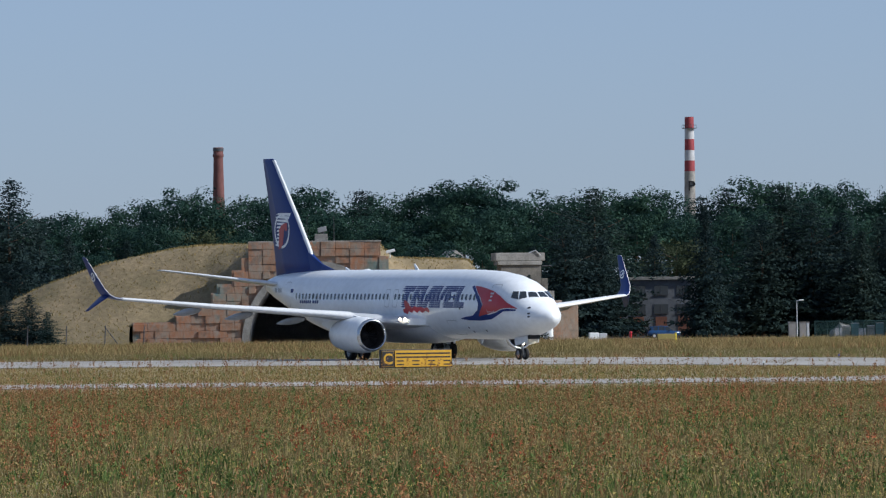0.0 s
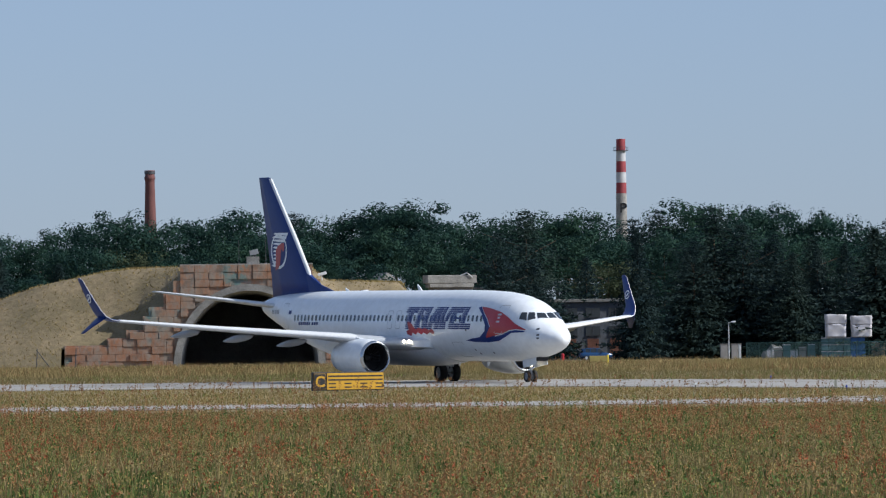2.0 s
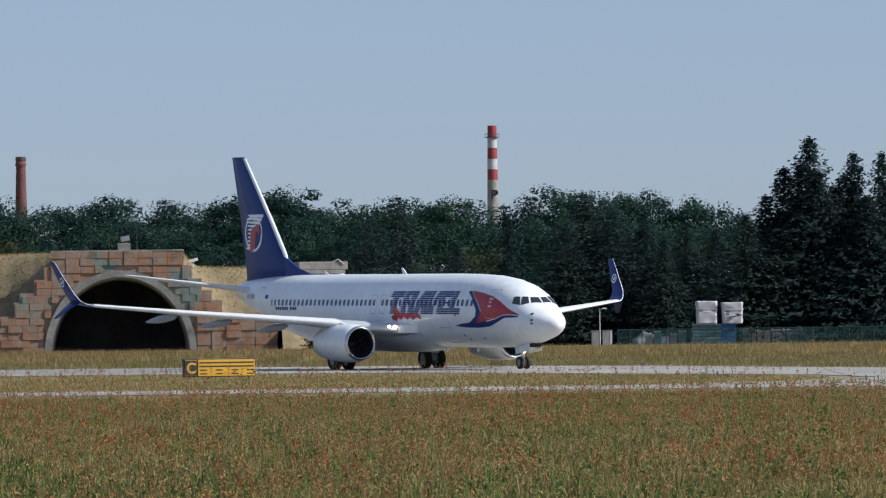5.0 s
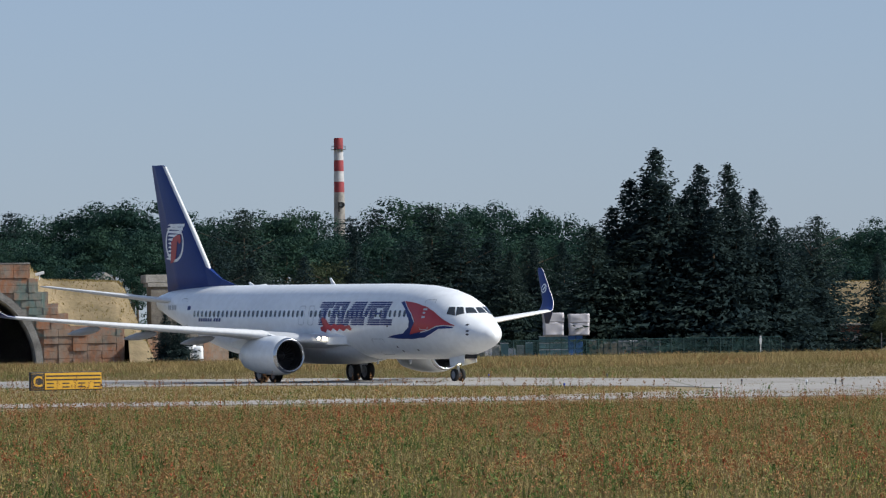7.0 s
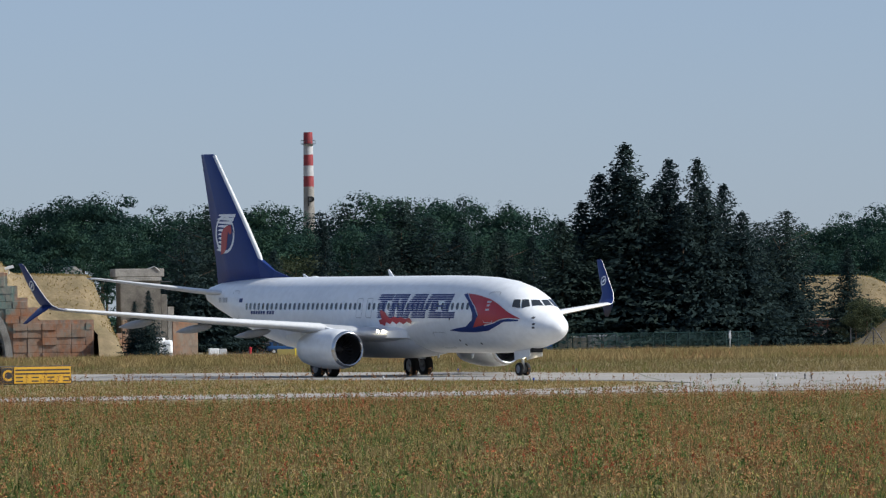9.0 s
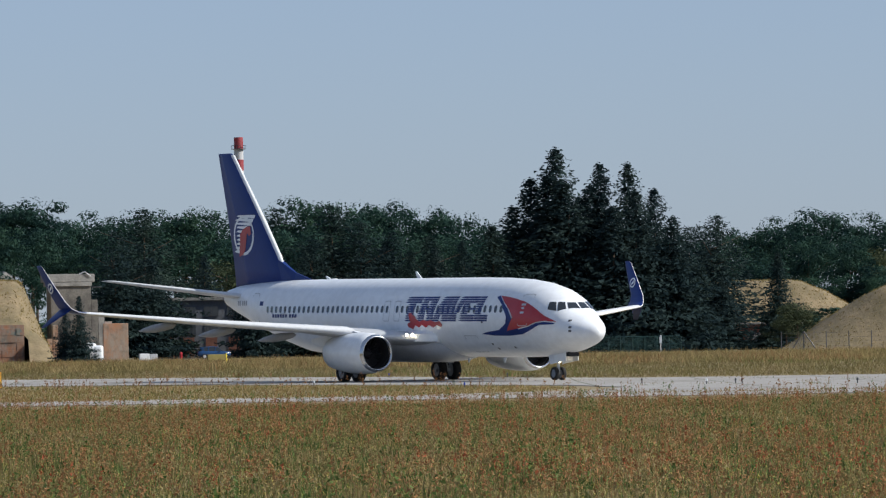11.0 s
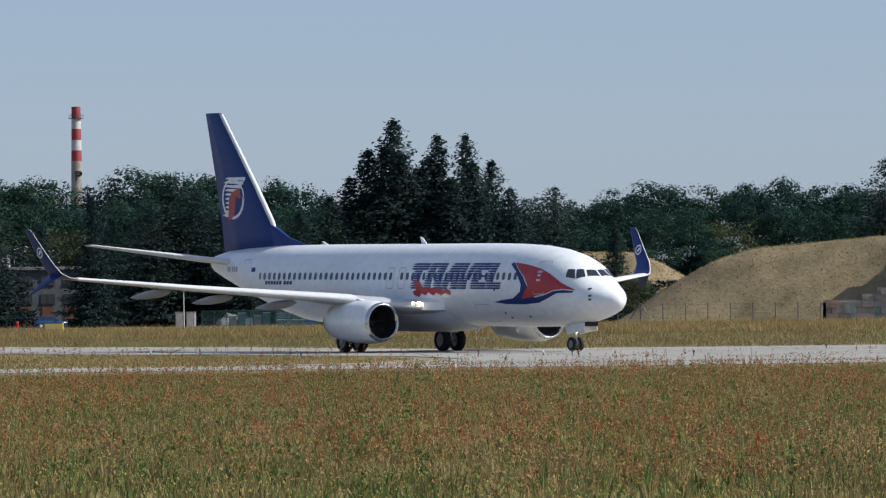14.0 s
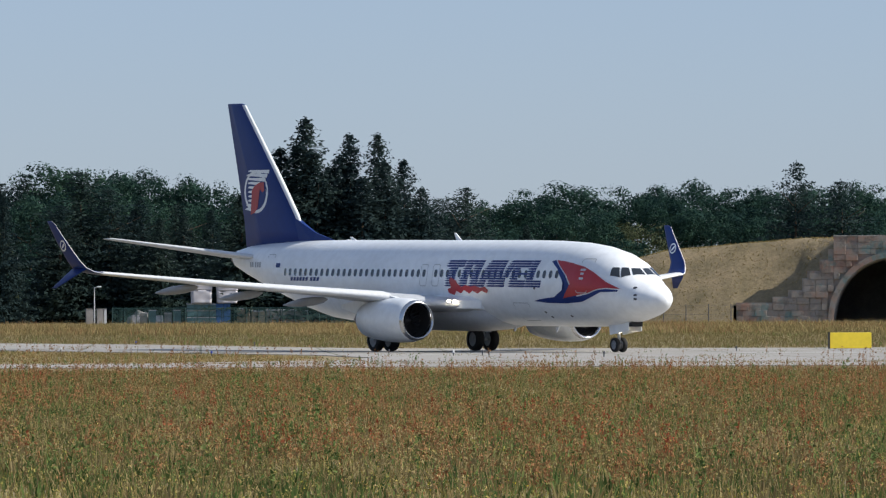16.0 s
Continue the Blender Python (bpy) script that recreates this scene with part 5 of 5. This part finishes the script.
def conifer_crown(rng, h, r, low, levels, ragged, size, taper=0.82):
    """Whorls of drooping boughs, shorter towards the top."""
    out = []
    for k in range(levels):
        f = k / levels
        z = h * (low + (1 - low) * f)
        rr = r * ((1 - f) ** taper) * (1 + rng.uniform(-ragged, ragged)) + 0.2
        n = max(8, int(12 * (1 - 0.35 * f)))
        for a in rng.uniform(0, 2 * math.pi) + np.arange(n) * 2 * math.pi / n + rng.normal(scale=0.25, size=n):
            L = rr * rng.uniform(0.55, 1.15)
            m = max(14, int(L * 5.5))
            q = 0.1 + 0.9 * (np.arange(m) + rng.uniform(0, 1, m)) / m
            dirv = np.array([math.cos(a), math.sin(a), 0])
            pos = dirv * (q * L)[:, None] + np.array([0, 0, 1.0]) * (z - 0.30 * L * q ** 1.3 + 0.20 * L * q ** 3)[:, None] + rng.normal(scale=0.16, size=(m, 3))
            pos += np.cross(dirv, [0, 0, 1.0]) * (rng.normal(scale=0.16, size=m) * L * q)[:, None]
            nor = np.array([0, 0, 0.7]) + rng.normal(scale=0.55, size=(m, 3)) + dirv * 0.3
            nor /= np.linalg.norm(nor, axis=1)[:, None]
            out.append(cards(rng, pos, nor, rng.uniform(0.55, 1.1, m) * size * (1 - 0.62 * f), 1.5, np.tile(dirv, (m, 1))))
    top = np.array([[0, 0, h * (1 - 0.012 * i)] for i in range(4)])
    out.append(cards(rng, top, np.tile([0.3, 1.0, 0.0], (4, 1)) / 1.045, np.full(4, size * 0.25), 2.0, np.tile([1.0, 0, 0], (4, 1))))
    return np.concatenate(out)


def tree_model(name, quads, mat, h, girth, limbs, rng, label, group):
    root = empty(name, pose(0, -900, 0), label, "tree", group)
    bm = bmesh.new()
    lean = rng.normal(scale=0.015 * h, size=2)
    add_tube(bm, (0, 0, -0.4), (lean[0] * 0.5, lean[1] * 0.5, h * 0.45), girth, girth * 0.65, 8)
    add_tube(bm, (lean[0] * 0.5, lean[1] * 0.5, h * 0.45), (lean[0], lean[1], h * 0.80), girth * 0.65, girth * 0.12, 8)
    for k in range(limbs):
        z = h * rng.uniform(0.3, 0.75)
        a = rng.uniform(0, 6.28)
        L = h * rng.uniform(0.12, 0.22)
        add_tube(bm, (lean[0] * z / h, lean[1] * z / h, z), (L * math.cos(a), L * math.sin(a), z + L * rng.uniform(0.2, 0.7)), girth * 0.3, girth * 0.08, 6)
    part("trunk", bm, BARK, root)
    raw_mesh("crown", quads, 3, mat, root)
    return root


def remove_thing(ob):
    for o in (*ob.children_recursive, ob):
        bpy.data.objects.remove(o)


def build_trees():
    rng = np.random.default_rng(7)
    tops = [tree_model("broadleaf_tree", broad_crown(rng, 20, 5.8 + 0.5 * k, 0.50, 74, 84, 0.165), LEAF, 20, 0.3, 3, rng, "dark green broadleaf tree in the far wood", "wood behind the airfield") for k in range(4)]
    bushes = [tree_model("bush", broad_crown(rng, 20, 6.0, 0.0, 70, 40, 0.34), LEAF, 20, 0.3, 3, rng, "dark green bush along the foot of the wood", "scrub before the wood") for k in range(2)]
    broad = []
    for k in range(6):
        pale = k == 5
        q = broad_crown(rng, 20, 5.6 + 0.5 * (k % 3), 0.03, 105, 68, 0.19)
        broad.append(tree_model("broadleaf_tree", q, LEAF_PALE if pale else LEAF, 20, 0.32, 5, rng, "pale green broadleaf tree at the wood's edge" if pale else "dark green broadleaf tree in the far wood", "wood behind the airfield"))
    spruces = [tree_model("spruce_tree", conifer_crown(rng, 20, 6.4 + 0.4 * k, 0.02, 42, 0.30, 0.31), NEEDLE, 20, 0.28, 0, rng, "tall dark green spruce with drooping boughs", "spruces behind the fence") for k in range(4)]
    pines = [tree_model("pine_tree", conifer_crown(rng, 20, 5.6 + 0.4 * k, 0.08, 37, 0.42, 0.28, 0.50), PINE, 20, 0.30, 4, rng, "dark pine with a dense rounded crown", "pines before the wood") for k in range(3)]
    # skyline of the far wood: bearing and elevation of the tree tops
    line = [(-9.5, 1.15), (-8.3, 1.15), (-7.5, 1.12), (-7.0, 1.20), (-6.65, 1.30), (-5.95, 1.23), (-5.2, 1.33), (-4.9, 1.21), (-4.65, 1.21), (-4.35, 1.32), (-4.02, 1.37), (-3.75, 1.28), (-3.55, 1.18),
            (-3.2, 1.27), (-2.55, 1.28), (-2.2, 1.24), (-1.98, 1.17), (-1.75, 1.24), (-1.4, 1.34), (-0.95, 1.28), (-0.55, 1.29), (-0.2, 1.22), (0.2, 1.17), (0.5, 1.05), (2.0, 1.05), (2.85, 1.07), (3.2, 1.16), (3.6, 1.12), (3.95, 1.10),
            (4.4, 1.16), (4.8, 1.21), (5.15, 1.08), (5.6, 1.17), (6.0, 1.21), (6.35, 1.05), (8.0, 1.1)]
    lb, le = zip(*line)

    def plant(model, bearing, dist, elev, slim=1.0):
        x, y, z = spot(bearing, dist)
        h = EYE + dist * math.tan(radians(elev)) - z
        ob = copy_thing(model, pose(x, y, z, 0, 0, rng.uniform(0, 360)))
        k = h / (20.2 if "spruce" in model.name else 19.3)
        ob.scale = (k * slim * 1.12, k * slim * 1.12, k)
        return ob
    for row, (dist, step, drop, jit) in enumerate(((1110, 0.26, -0.03, 0.04), (1050, 0.31, 0.15, 0.11), (990, 0.41, 0.42, 0.15), (945, 0.54, 0.66, 0.16))):
        b = -9.3 + row * 0.1
        while b < 7.6:
            if dist < 1030 and 2.15 < b < 3.95:
                b += 0.2
                continue
            e = float(np.interp(b, lb, le)) - drop - abs(rng.normal(scale=jit))
            kind = (tops[rng.integers(0, 4)] if row < 2 else broad[rng.integers(0, 5)]) if rng.uniform() < (0.92 if row < 2 else 0.6) else (pines[rng.integers(0, 3)] if rng.uniform() < 0.7 else broad[5])
            plant(kind, b, dist + rng.uniform(-14, 14), max(e, 0.3), rng.uniform(0.85, 1.2))
            b += step * rng.uniform(0.7, 1.25)
    # the tall spruces by the fence, bearing, elevation of the top, breadth
    for b, e, slim in ((0.98, 1.86, 0.92), (0.74, 1.58, 0.95), (0.57, 1.32, 1.05), (0.38, 1.14, 1.15), (1.39, 1.71, 0.80), (1.65, 1.71, 0.72), (1.89, 1.46, 0.85), (1.2, 1.4, 1.05), (1.52, 1.3, 1.1), (0.85, 1.15, 1.3), (1.8, 1.1, 1.2), (2.06, 1.20, 0.9), (1.05, 1.55, 1.0), (1.3, 1.5, 1.0), (1.72, 1.45, 0.9), (0.68, 1.0, 1.3), (1.1, 0.9, 1.5), (1.45, 0.9, 1.5), (0.9, 1.62, 0.9)):
        plant(spruces[rng.integers(0, 4)], b, 815 + rng.uniform(-9, 14), e, slim * 1.22)
    for b, e, slim in ((2.47, 1.15, 1.15), (2.2, 1.05, 1.1), (2.35, 0.85, 1.4), (-2.80, 0.85, 1.2), (-2.86, 1.29, 1.15), (-3.12, 1.1, 1.1), (-2.95, 0.75, 1.3), (-1.10, 1.30, 1.3), (-0.85, 1.15, 1.1), (-1.3, 1.0, 1.1), (-0.55, 1.05, 1.1), (-0.2, 1.0, 1.1), (5.54, 1.37, 0.85), (5.95, 1.2, 1.1)):
        plant(pines[rng.integers(0, 3)], b, 850 + rng.uniform(-8, 12), e, slim)
    for b, d, e, slim in ((-1.83, 835, 1.17, 0.72), (-0.38, 845, 0.92, 0.95), (-0.15, 850, 0.95, 0.9), (0.1, 850, 1.0, 0.9), (-0.62, 860, 1.0, 0.95), (3.03, 800, 0.84, 1.0), (-1.35, 870, 0.95, 1.0), (2.12, 826, 0.7, 1.5), (2.5, 835, 0.6, 1.7), (2.3, 838, 0.75, 1.5), (-2.3, 880, 0.9, 1.0),
                          (-7.75, 800, 0.95, 1.0), (-7.2, 830, 0.9, 1.0)):
        plant(spruces[rng.integers(0, 4)], b, d, e, slim)
    for b, d, e, slim in ((-2.1, 905, 0.92, 1.15), (3.2, 770, 0.40, 1.3), (3.1, 775, 0.25, 1.5)):
        plant(broad[5], b, d, e, slim)
    for b, d, e in ((-3.60, 600, 0.44), (-3.47, 598, 0.54)):
        plant(spruces[rng.integers(0, 4)], b, d, e, 0.8)
    for b, e in ((3.3, 0.6), (3.5, 0.55), (3.66, 0.62), (3.82, 0.6), (3.97, 0.7), (3.1, 0.7), (2.9, 0.8)):
        plant(broad[rng.integers(0, 5)], b, 1008, e, 1.5)
    for b, d, e, slim in ((-8.28, 655, 1.42, 1.0), (-8.02, 670, 1.05, 1.0), (-8.6, 660, 1.3, 1.1), (-8.2, 640, 0.7, 1.5), (-8.12, 594, 0.38, 1.3), (-8.35, 594, 0.45, 1.3), (-7.95, 596, 0.22, 1.5)):
        plant(pines[rng.integers(0, 3)], b, d, e, slim)
    # low dark scrub along the foot of the wood
    b = -9.0
    while b < 7.2:
        plant(bushes[rng.integers(0, 2)], b, 905 + rng.uniform(-15, 15), rng.uniform(0.22, 0.45), 2.1)
        b += 0.34
    for m in tops + bushes + broad + spruces + pines:
        remove_thing(m)


build_trees()


# ---- grass and flowers ----
def blades(name, rng, n, near, far, lo, hi, width, mat, label, keep=None, left=-8.9, right=7.0, shape="blade", low_edge=0.0, head=0.09):
    y = rng.uniform(near ** 1.3, far ** 1.3, n) ** (1 / 1.3)
    b = np.radians(rng.uniform(left, right, n))
    x = y * np.tan(b)
    if keep is not None:
        k = keep(x, y)
        x, y = x[k], y[k]
    n = len(x)
    z = np.array([level(v) for v in y]) if far > 195 else np.zeros(n)
    h = rng.uniform(lo, hi, n) * (0.7 + 0.6 * rng.uniform(0, 1, n) ** 2)
    if low_edge:
        h = h * np.interp(y, (90, 150, 178, 190), (1.0, 0.75, 0.45, low_edge))
    root = np.stack([x, y, z - 0.02], axis=1)
    lean = rng.normal(scale=0.38, size=(n, 3)) * h[:, None]
    a = rng.uniform(-0.9, 0.9, n)
    side = np.stack([np.cos(a), np.sin(a), np.zeros(n)], axis=1) * (width * rng.uniform(0.6, 1.4, n))[:, None]
    tip = root + lean * [1, 1, 0] + np.stack([np.zeros(n), np.zeros(n), h], axis=1)
    if shape == "blade":
        v = np.stack([root - side, root + side, tip], axis=1).reshape(-1, 3)
        ob = raw_mesh(name, v, 3, mat)
    else:
        # upright seed heads: three slim diamonds each, on top of the stalk
        out = []
        for q in range(3):
            c = root + (tip - root) * (0.62 + 0.16 * q) + rng.normal(scale=0.022, size=(n, 3))
            up = (tip - root) * (head - 0.012 * q)
            a = rng.uniform(-1.2, 1.2, n)
            sd = np.stack([np.cos(a), np.sin(a), np.zeros(n)], axis=1) * (width * rng.uniform(0.6, 1.3, n))[:, None]
            out.append(np.stack([c - up, c + sd, c + up, c - sd], axis=1).reshape(-1, 3))
        ob = raw_mesh(name, np.concatenate(out), 4, mat)
    return tagged(ob, label, "grass", kind="stuff")


def patchy(scale, limit, seed):
    def keep(x, y):
        r = np.random.default_rng(seed)
        f = np.zeros_like(x)
        for k in range(7):
            a, w, p = r.uniform(0, 3.14), 4 * scale * r.uniform(0.4, 2.2), r.uniform(0, 6.28)
            f += np.sin((x * math.cos(a) + 0.12 * y * math.sin(a)) * w + p)
        return f / 7 ** 0.5 + r.normal(scale=0.35, size=len(x)) > limit
    return keep


def drifts(limit, seed):
    """Plants that stand in drifts a few metres across, thick in the middle and thin at the rim."""
    def keep(x, y):
        r = np.random.default_rng(seed)
        f = np.zeros_like(x)
        for size, weight in ((9.0, 1.0), (3.2, 0.9), (1.1, 0.75)):
            for k in range(4):
                a, p = r.uniform(0, 3.14), r.uniform(0, 6.28)
                w = 2 * math.pi / (size * r.uniform(0.7, 1.5))
                f += weight * np.sin((x * math.cos(a) + 0.35 * y * math.sin(a)) * w + p)
        return f / 2.2 + r.normal(scale=0.45, size=len(x)) > limit
    return keep


def tufts(name, rng, clumps, per, near, far, lo, hi, width, mat, label):
    """Clumps of blades that lean outwards from one root."""
    y = rng.uniform(near ** 1.3, far ** 1.3, clumps) ** (1 / 1.3)
    x = y * np.tan(np.radians(rng.uniform(-8.9, 7.0, clumps)))
    size = rng.uniform(0.6, 1.15, clumps) * np.interp(y, (90, 150, 186), (1.0, 0.9, 0.7))
    k = np.repeat(np.arange(clumps), per)
    n = len(k)
    a = rng.uniform(0, 2 * math.pi, n)
    out = np.stack([np.cos(a), np.sin(a), np.zeros(n)], axis=1)
    r = rng.uniform(0, 1, n)[:, None] ** 0.7
    root = np.stack([x[k], y[k], np.full(n, -0.02)], axis=1) + out * r * 0.22 * size[k][:, None]
    h = rng.uniform(lo, hi, n) * size[k]
    tip = root + out * r * (0.45 * h)[:, None] + np.stack([0 * h, 0 * h, h], axis=1)
    side = np.stack([np.ones(n), rng.normal(scale=0.4, size=n), np.zeros(n)], axis=1) * (width * rng.uniform(0.6, 1.3, n))[:, None]
    mid = root + (tip - root) * 0.6
    v = np.stack([root - side * 0.5, mid + side, tip, mid - side], axis=1).reshape(-1, 3)
    return tagged(raw_mesh(name, v, 4, mat), label, "grass", kind="stuff")


def specks(name, rng, n, near, far, lo, hi, size, mat, label, keep=None):
    """Tiny three-cornered seed heads at the tops of the grass."""
    y = rng.uniform(near ** 1.3, far ** 1.3, n) ** (1 / 1.3)
    x = y * np.tan(np.radians(rng.uniform(-8.9, 7.0, n)))
    if keep is not None:
        k = keep(x, y)
        x, y = x[k], y[k]
    n = len(x)
    z = rng.uniform(lo, hi, n) * np.interp(y, (90, 150, 187), (1.0, 0.8, 0.5))
    c = np.stack([x, y, z], axis=1)
    s = (size * rng.uniform(0.6, 1.6, n))[:, None]
    a, b = rand_dirs(rng, n) * s, rand_dirs(rng, n) * s
    v = np.stack([c + a, c + b + [0, 0, 0.012], c - a - b], axis=1).reshape(-1, 3)
    return tagged(raw_mesh(name, v, 3, mat), label, "grass", kind="stuff")


def off_concrete(x, y):
    """The dry wedge between the two taxiways."""
    return ((y < 217 + 0 * x) & (y > 212)) | ((y > 222) & (x < np.interp(y, (219, 232, 250, 270, 300, 317, 326, 331), (-4, 3, 5, 3, -6.5, -16, -32, -420))))


def beyond(x, y):
    """Past the far edge of the concrete."""
    return y > np.interp(x, (-60, -30, -16, -3, 4, 9, 20, 60), (375, 372, 363, 344, 327, 316, 314, 310))


def panicles(name, rng, n, near, far, lo, hi, mat, label, keep, seeds=16, spread=0.034, size=0.015):
    """Branched seed heads: many small seeds set round the upper half of each stalk."""
    y = rng.uniform(near ** 1.3, far ** 1.3, n) ** (1 / 1.3)
    x = y * np.tan(np.radians(rng.uniform(-8.9, 7.0, n)))
    k = keep(x, y)
    x, y = x[k], y[k]
    n = len(x)
    h = rng.uniform(lo, hi, n)
    lean = rng.normal(scale=0.10, size=(n, 2)) * h[:, None]
    who = np.repeat(np.arange(n), seeds)
    m = len(who)
    f = rng.uniform(0.45, 1.0, m)
    wide = (spread * (1.25 - f) / 0.5 * rng.uniform(0.3, 1.2, m))[:, None]
    c = np.stack([x[who] + lean[who, 0] * f, y[who] + lean[who, 1] * f, h[who] * f], axis=1) + rand_dirs(rng, m) * wide
    s = (size * rng.uniform(0.6, 1.5, m))[:, None]
    a, b = rand_dirs(rng, m) * s, rand_dirs(rng, m) * s
    v = np.stack([c + a + [0, 0, 0.012], c + b, c - a - b], axis=1).reshape(-1, 3)
    w = np.full(n, 0.0032)
    root = np.stack([x, y, np.zeros(n)], axis=1)
    tip = np.stack([x + lean[:, 0], y + lean[:, 1], h], axis=1)
    side = np.stack([w, 0 * w, 0 * w], axis=1)
    stems = np.stack([root - side, root + side, tip], axis=1).reshape(-1, 3)
    return tagged(raw_mesh(name, np.concatenate([v, stems]), 3, mat), label, "grass", kind="stuff")


def build_grass():
    rng = np.random.default_rng(11)
    clump_a, clump_b = drifts(0.5, 5), drifts(1.15, 6)
    blades("meadow_grass", rng, 180000, 48, 189, 0.06, 0.19, 0.007, GRASS, "tall summer meadow grass, green and straw-coloured", low_edge=0.35)
    blades("meadow_straw", rng, 120000, 48, 189, 0.12, 0.30, 0.0055, STRAW, "dry straw-coloured grass stalks", patchy(0.35, -0.5, 3), low_edge=0.4)
    blades("green_herbs", rng, 110000, 48, 189, 0.08, 0.26, 0.012, HERB, "green herbs among the grass", drifts(0.25, 4), low_edge=0.35)
    blades("sorrel", rng, 16000, 60, 186, 0.18, 0.40, 0.0085, SORREL, "rust-brown sorrel seed heads", patchy(0.30, -0.05, 5), shape="head")
    panicles("sorrel_panicles", rng, 13000, 52, 180, 0.24, 0.52, SORREL, "rust-brown branched sorrel plants in loose drifts", clump_a)
    panicles("pale_panicles", rng, 9000, 52, 180, 0.22, 0.46, STRAW, "pale dry branched seed heads", patchy(0.4, 0.1, 31), 12)
    panicles("tall_sorrel", rng, 2600, 120, 186, 0.34, 0.74, SORREL, "tall rust-brown sorrel standing above the grass", drifts(0.75, 15), 20, 0.045, 0.017)
    panicles("red_sorrel", rng, 4200, 56, 176, 0.26, 0.54, POPPY, "bright red sorrel plants in patches", clump_b, 16, 0.034, 0.015)
    panicles("green_docks", rng, 2600, 52, 188, 0.25, 0.60, HERB, "green upright weeds among the sorrel", drifts(0.6, 41), 18, 0.05, 0.02)
    blades("yellow_flowers", rng, 420, 50, 70, 0.12, 0.24, 0.008, BLOOM, "small yellow flowers in the grass", lambda x, y: x > 1.0, shape="head", head=0.035)
    tufts("herb_tufts", rng, 2600, 20, 50, 180, 0.10, 0.26, 0.012, HERB, "green leafy herbs in clumps")
    tufts("straw_tufts", rng, 1500, 22, 50, 186, 0.14, 0.34, 0.007, STRAW, "pale dry grass in clumps")
    specks("seed_heads", rng, 70000, 48, 187, 0.06, 0.26, 0.011, GRASS, "fine seed heads over the meadow")
    specks("straw_heads", rng, 60000, 48, 187, 0.10, 0.32, 0.011, STRAW, "pale dry seed heads")
    specks("sorrel_seeds", rng, 14000, 56, 187, 0.14, 0.36, 0.012, SORREL, "loose rust-brown sorrel seeds", patchy(0.3, 0.0, 5))
    blades("joint_weeds", rng, 60000, 190, 372, 0.03, 0.12, 0.022, HERB, "small weeds in the joints of the concrete", patchy(0.5, 1.25, 21))
    blades("joint_straw", rng, 60000, 205, 372, 0.04, 0.14, 0.022, STRAW, "dry grass along the joints of the concrete", patchy(0.25, 0.95, 22))
    blades("verge_grass", rng, 90000, 208, 334, 0.06, 0.17, 0.02, STRAW, "short parched grass between the taxiways", off_concrete)
    blades("verge_weeds", rng, 7000, 210, 334, 0.10, 0.30, 0.02, HERB, "scattered green weeds on the verge", lambda x, y: off_concrete(x, y) & patchy(0.2, 0.7, 9)(x, y))
    panicles("verge_docks", rng, 900, 208, 330, 0.3, 0.8, SORREL, "lone brown weeds standing on the verge", off_concrete, 14, 0.06, 0.03)
    blades("rough_grass", rng, 130000, 430, 605, 0.16, 0.60, 0.026, STRAW, "tall dry grass before the shelters")
    blades("rough_grass_near", rng, 110000, 305, 440, 0.08, 0.34, 0.017, STRAW, "tall dry grass beyond the taxiway", beyond)
    blades("rough_weeds", rng, 34000, 305, 600, 0.12, 0.42, 0.02, HERB, "green weeds in the dry grass", lambda x, y: beyond(x, y) & patchy(0.1, 0.5, 12)(x, y))
    blades("rough_sorrel", rng, 26000, 420, 605, 0.25, 0.75, 0.022, SORREL, "rust-brown weeds in the dry grass before the shelters", patchy(0.12, 0.3, 13))


build_grass()


# ---- what moves ----
TAXI = [(0.0, -0.62), (0.5, 1.75), (1.0, 3.95), (1.5, 6.28), (2.0, 8.56), (2.5, 10.8), (3.0, 13.15), (3.5, 15.45), (4.0, 17.75), (6.5, 29.3), (7.0, 31.7), (7.5, 34.17), (8.0, 36.58),
        (10.5, 48.85), (11.0, 51.45), (11.5, 54.1), (12.0, 56.78), (12.5, 59.43), (13.0, 62.1), (13.5, 64.78), (14.0, 67.6), (14.5, 70.4), (15.0, 73.2), (15.5, 75.9), (16.0, 78.6)]
HEADING = -58.88


def run(t):
    """Metres rolled along the taxi line by then, smooth between the rows."""
    ts, ds = zip(*TAXI)
    lo = np.interp([t - 0.3, t - 0.15, t, t + 0.15, t + 0.3], ts, ds)
    return float(lo.mean()) if 0.3 <= t <= 15.7 else float(np.interp(t, ts, ds))


def motions():
    c, s = math.cos(radians(HEADING)), math.sin(radians(HEADING))
    rows = [(t, pose(-21.36 + c * d, 350.38 + s * d, 0.03 + level(350.38 + s * d), 0, 0, HEADING)) for t, d in TAXI]
    walk(airliner, rows)
    for hub, r in rolling:
        p = hub.matrix_basis.translation.copy()
        walk(hub, [(k / 10, pose(p.x, p.y, p.z, 0, math.degrees(run(k / 10) / r) % 360, 0)) for k in range(161)])


motions()
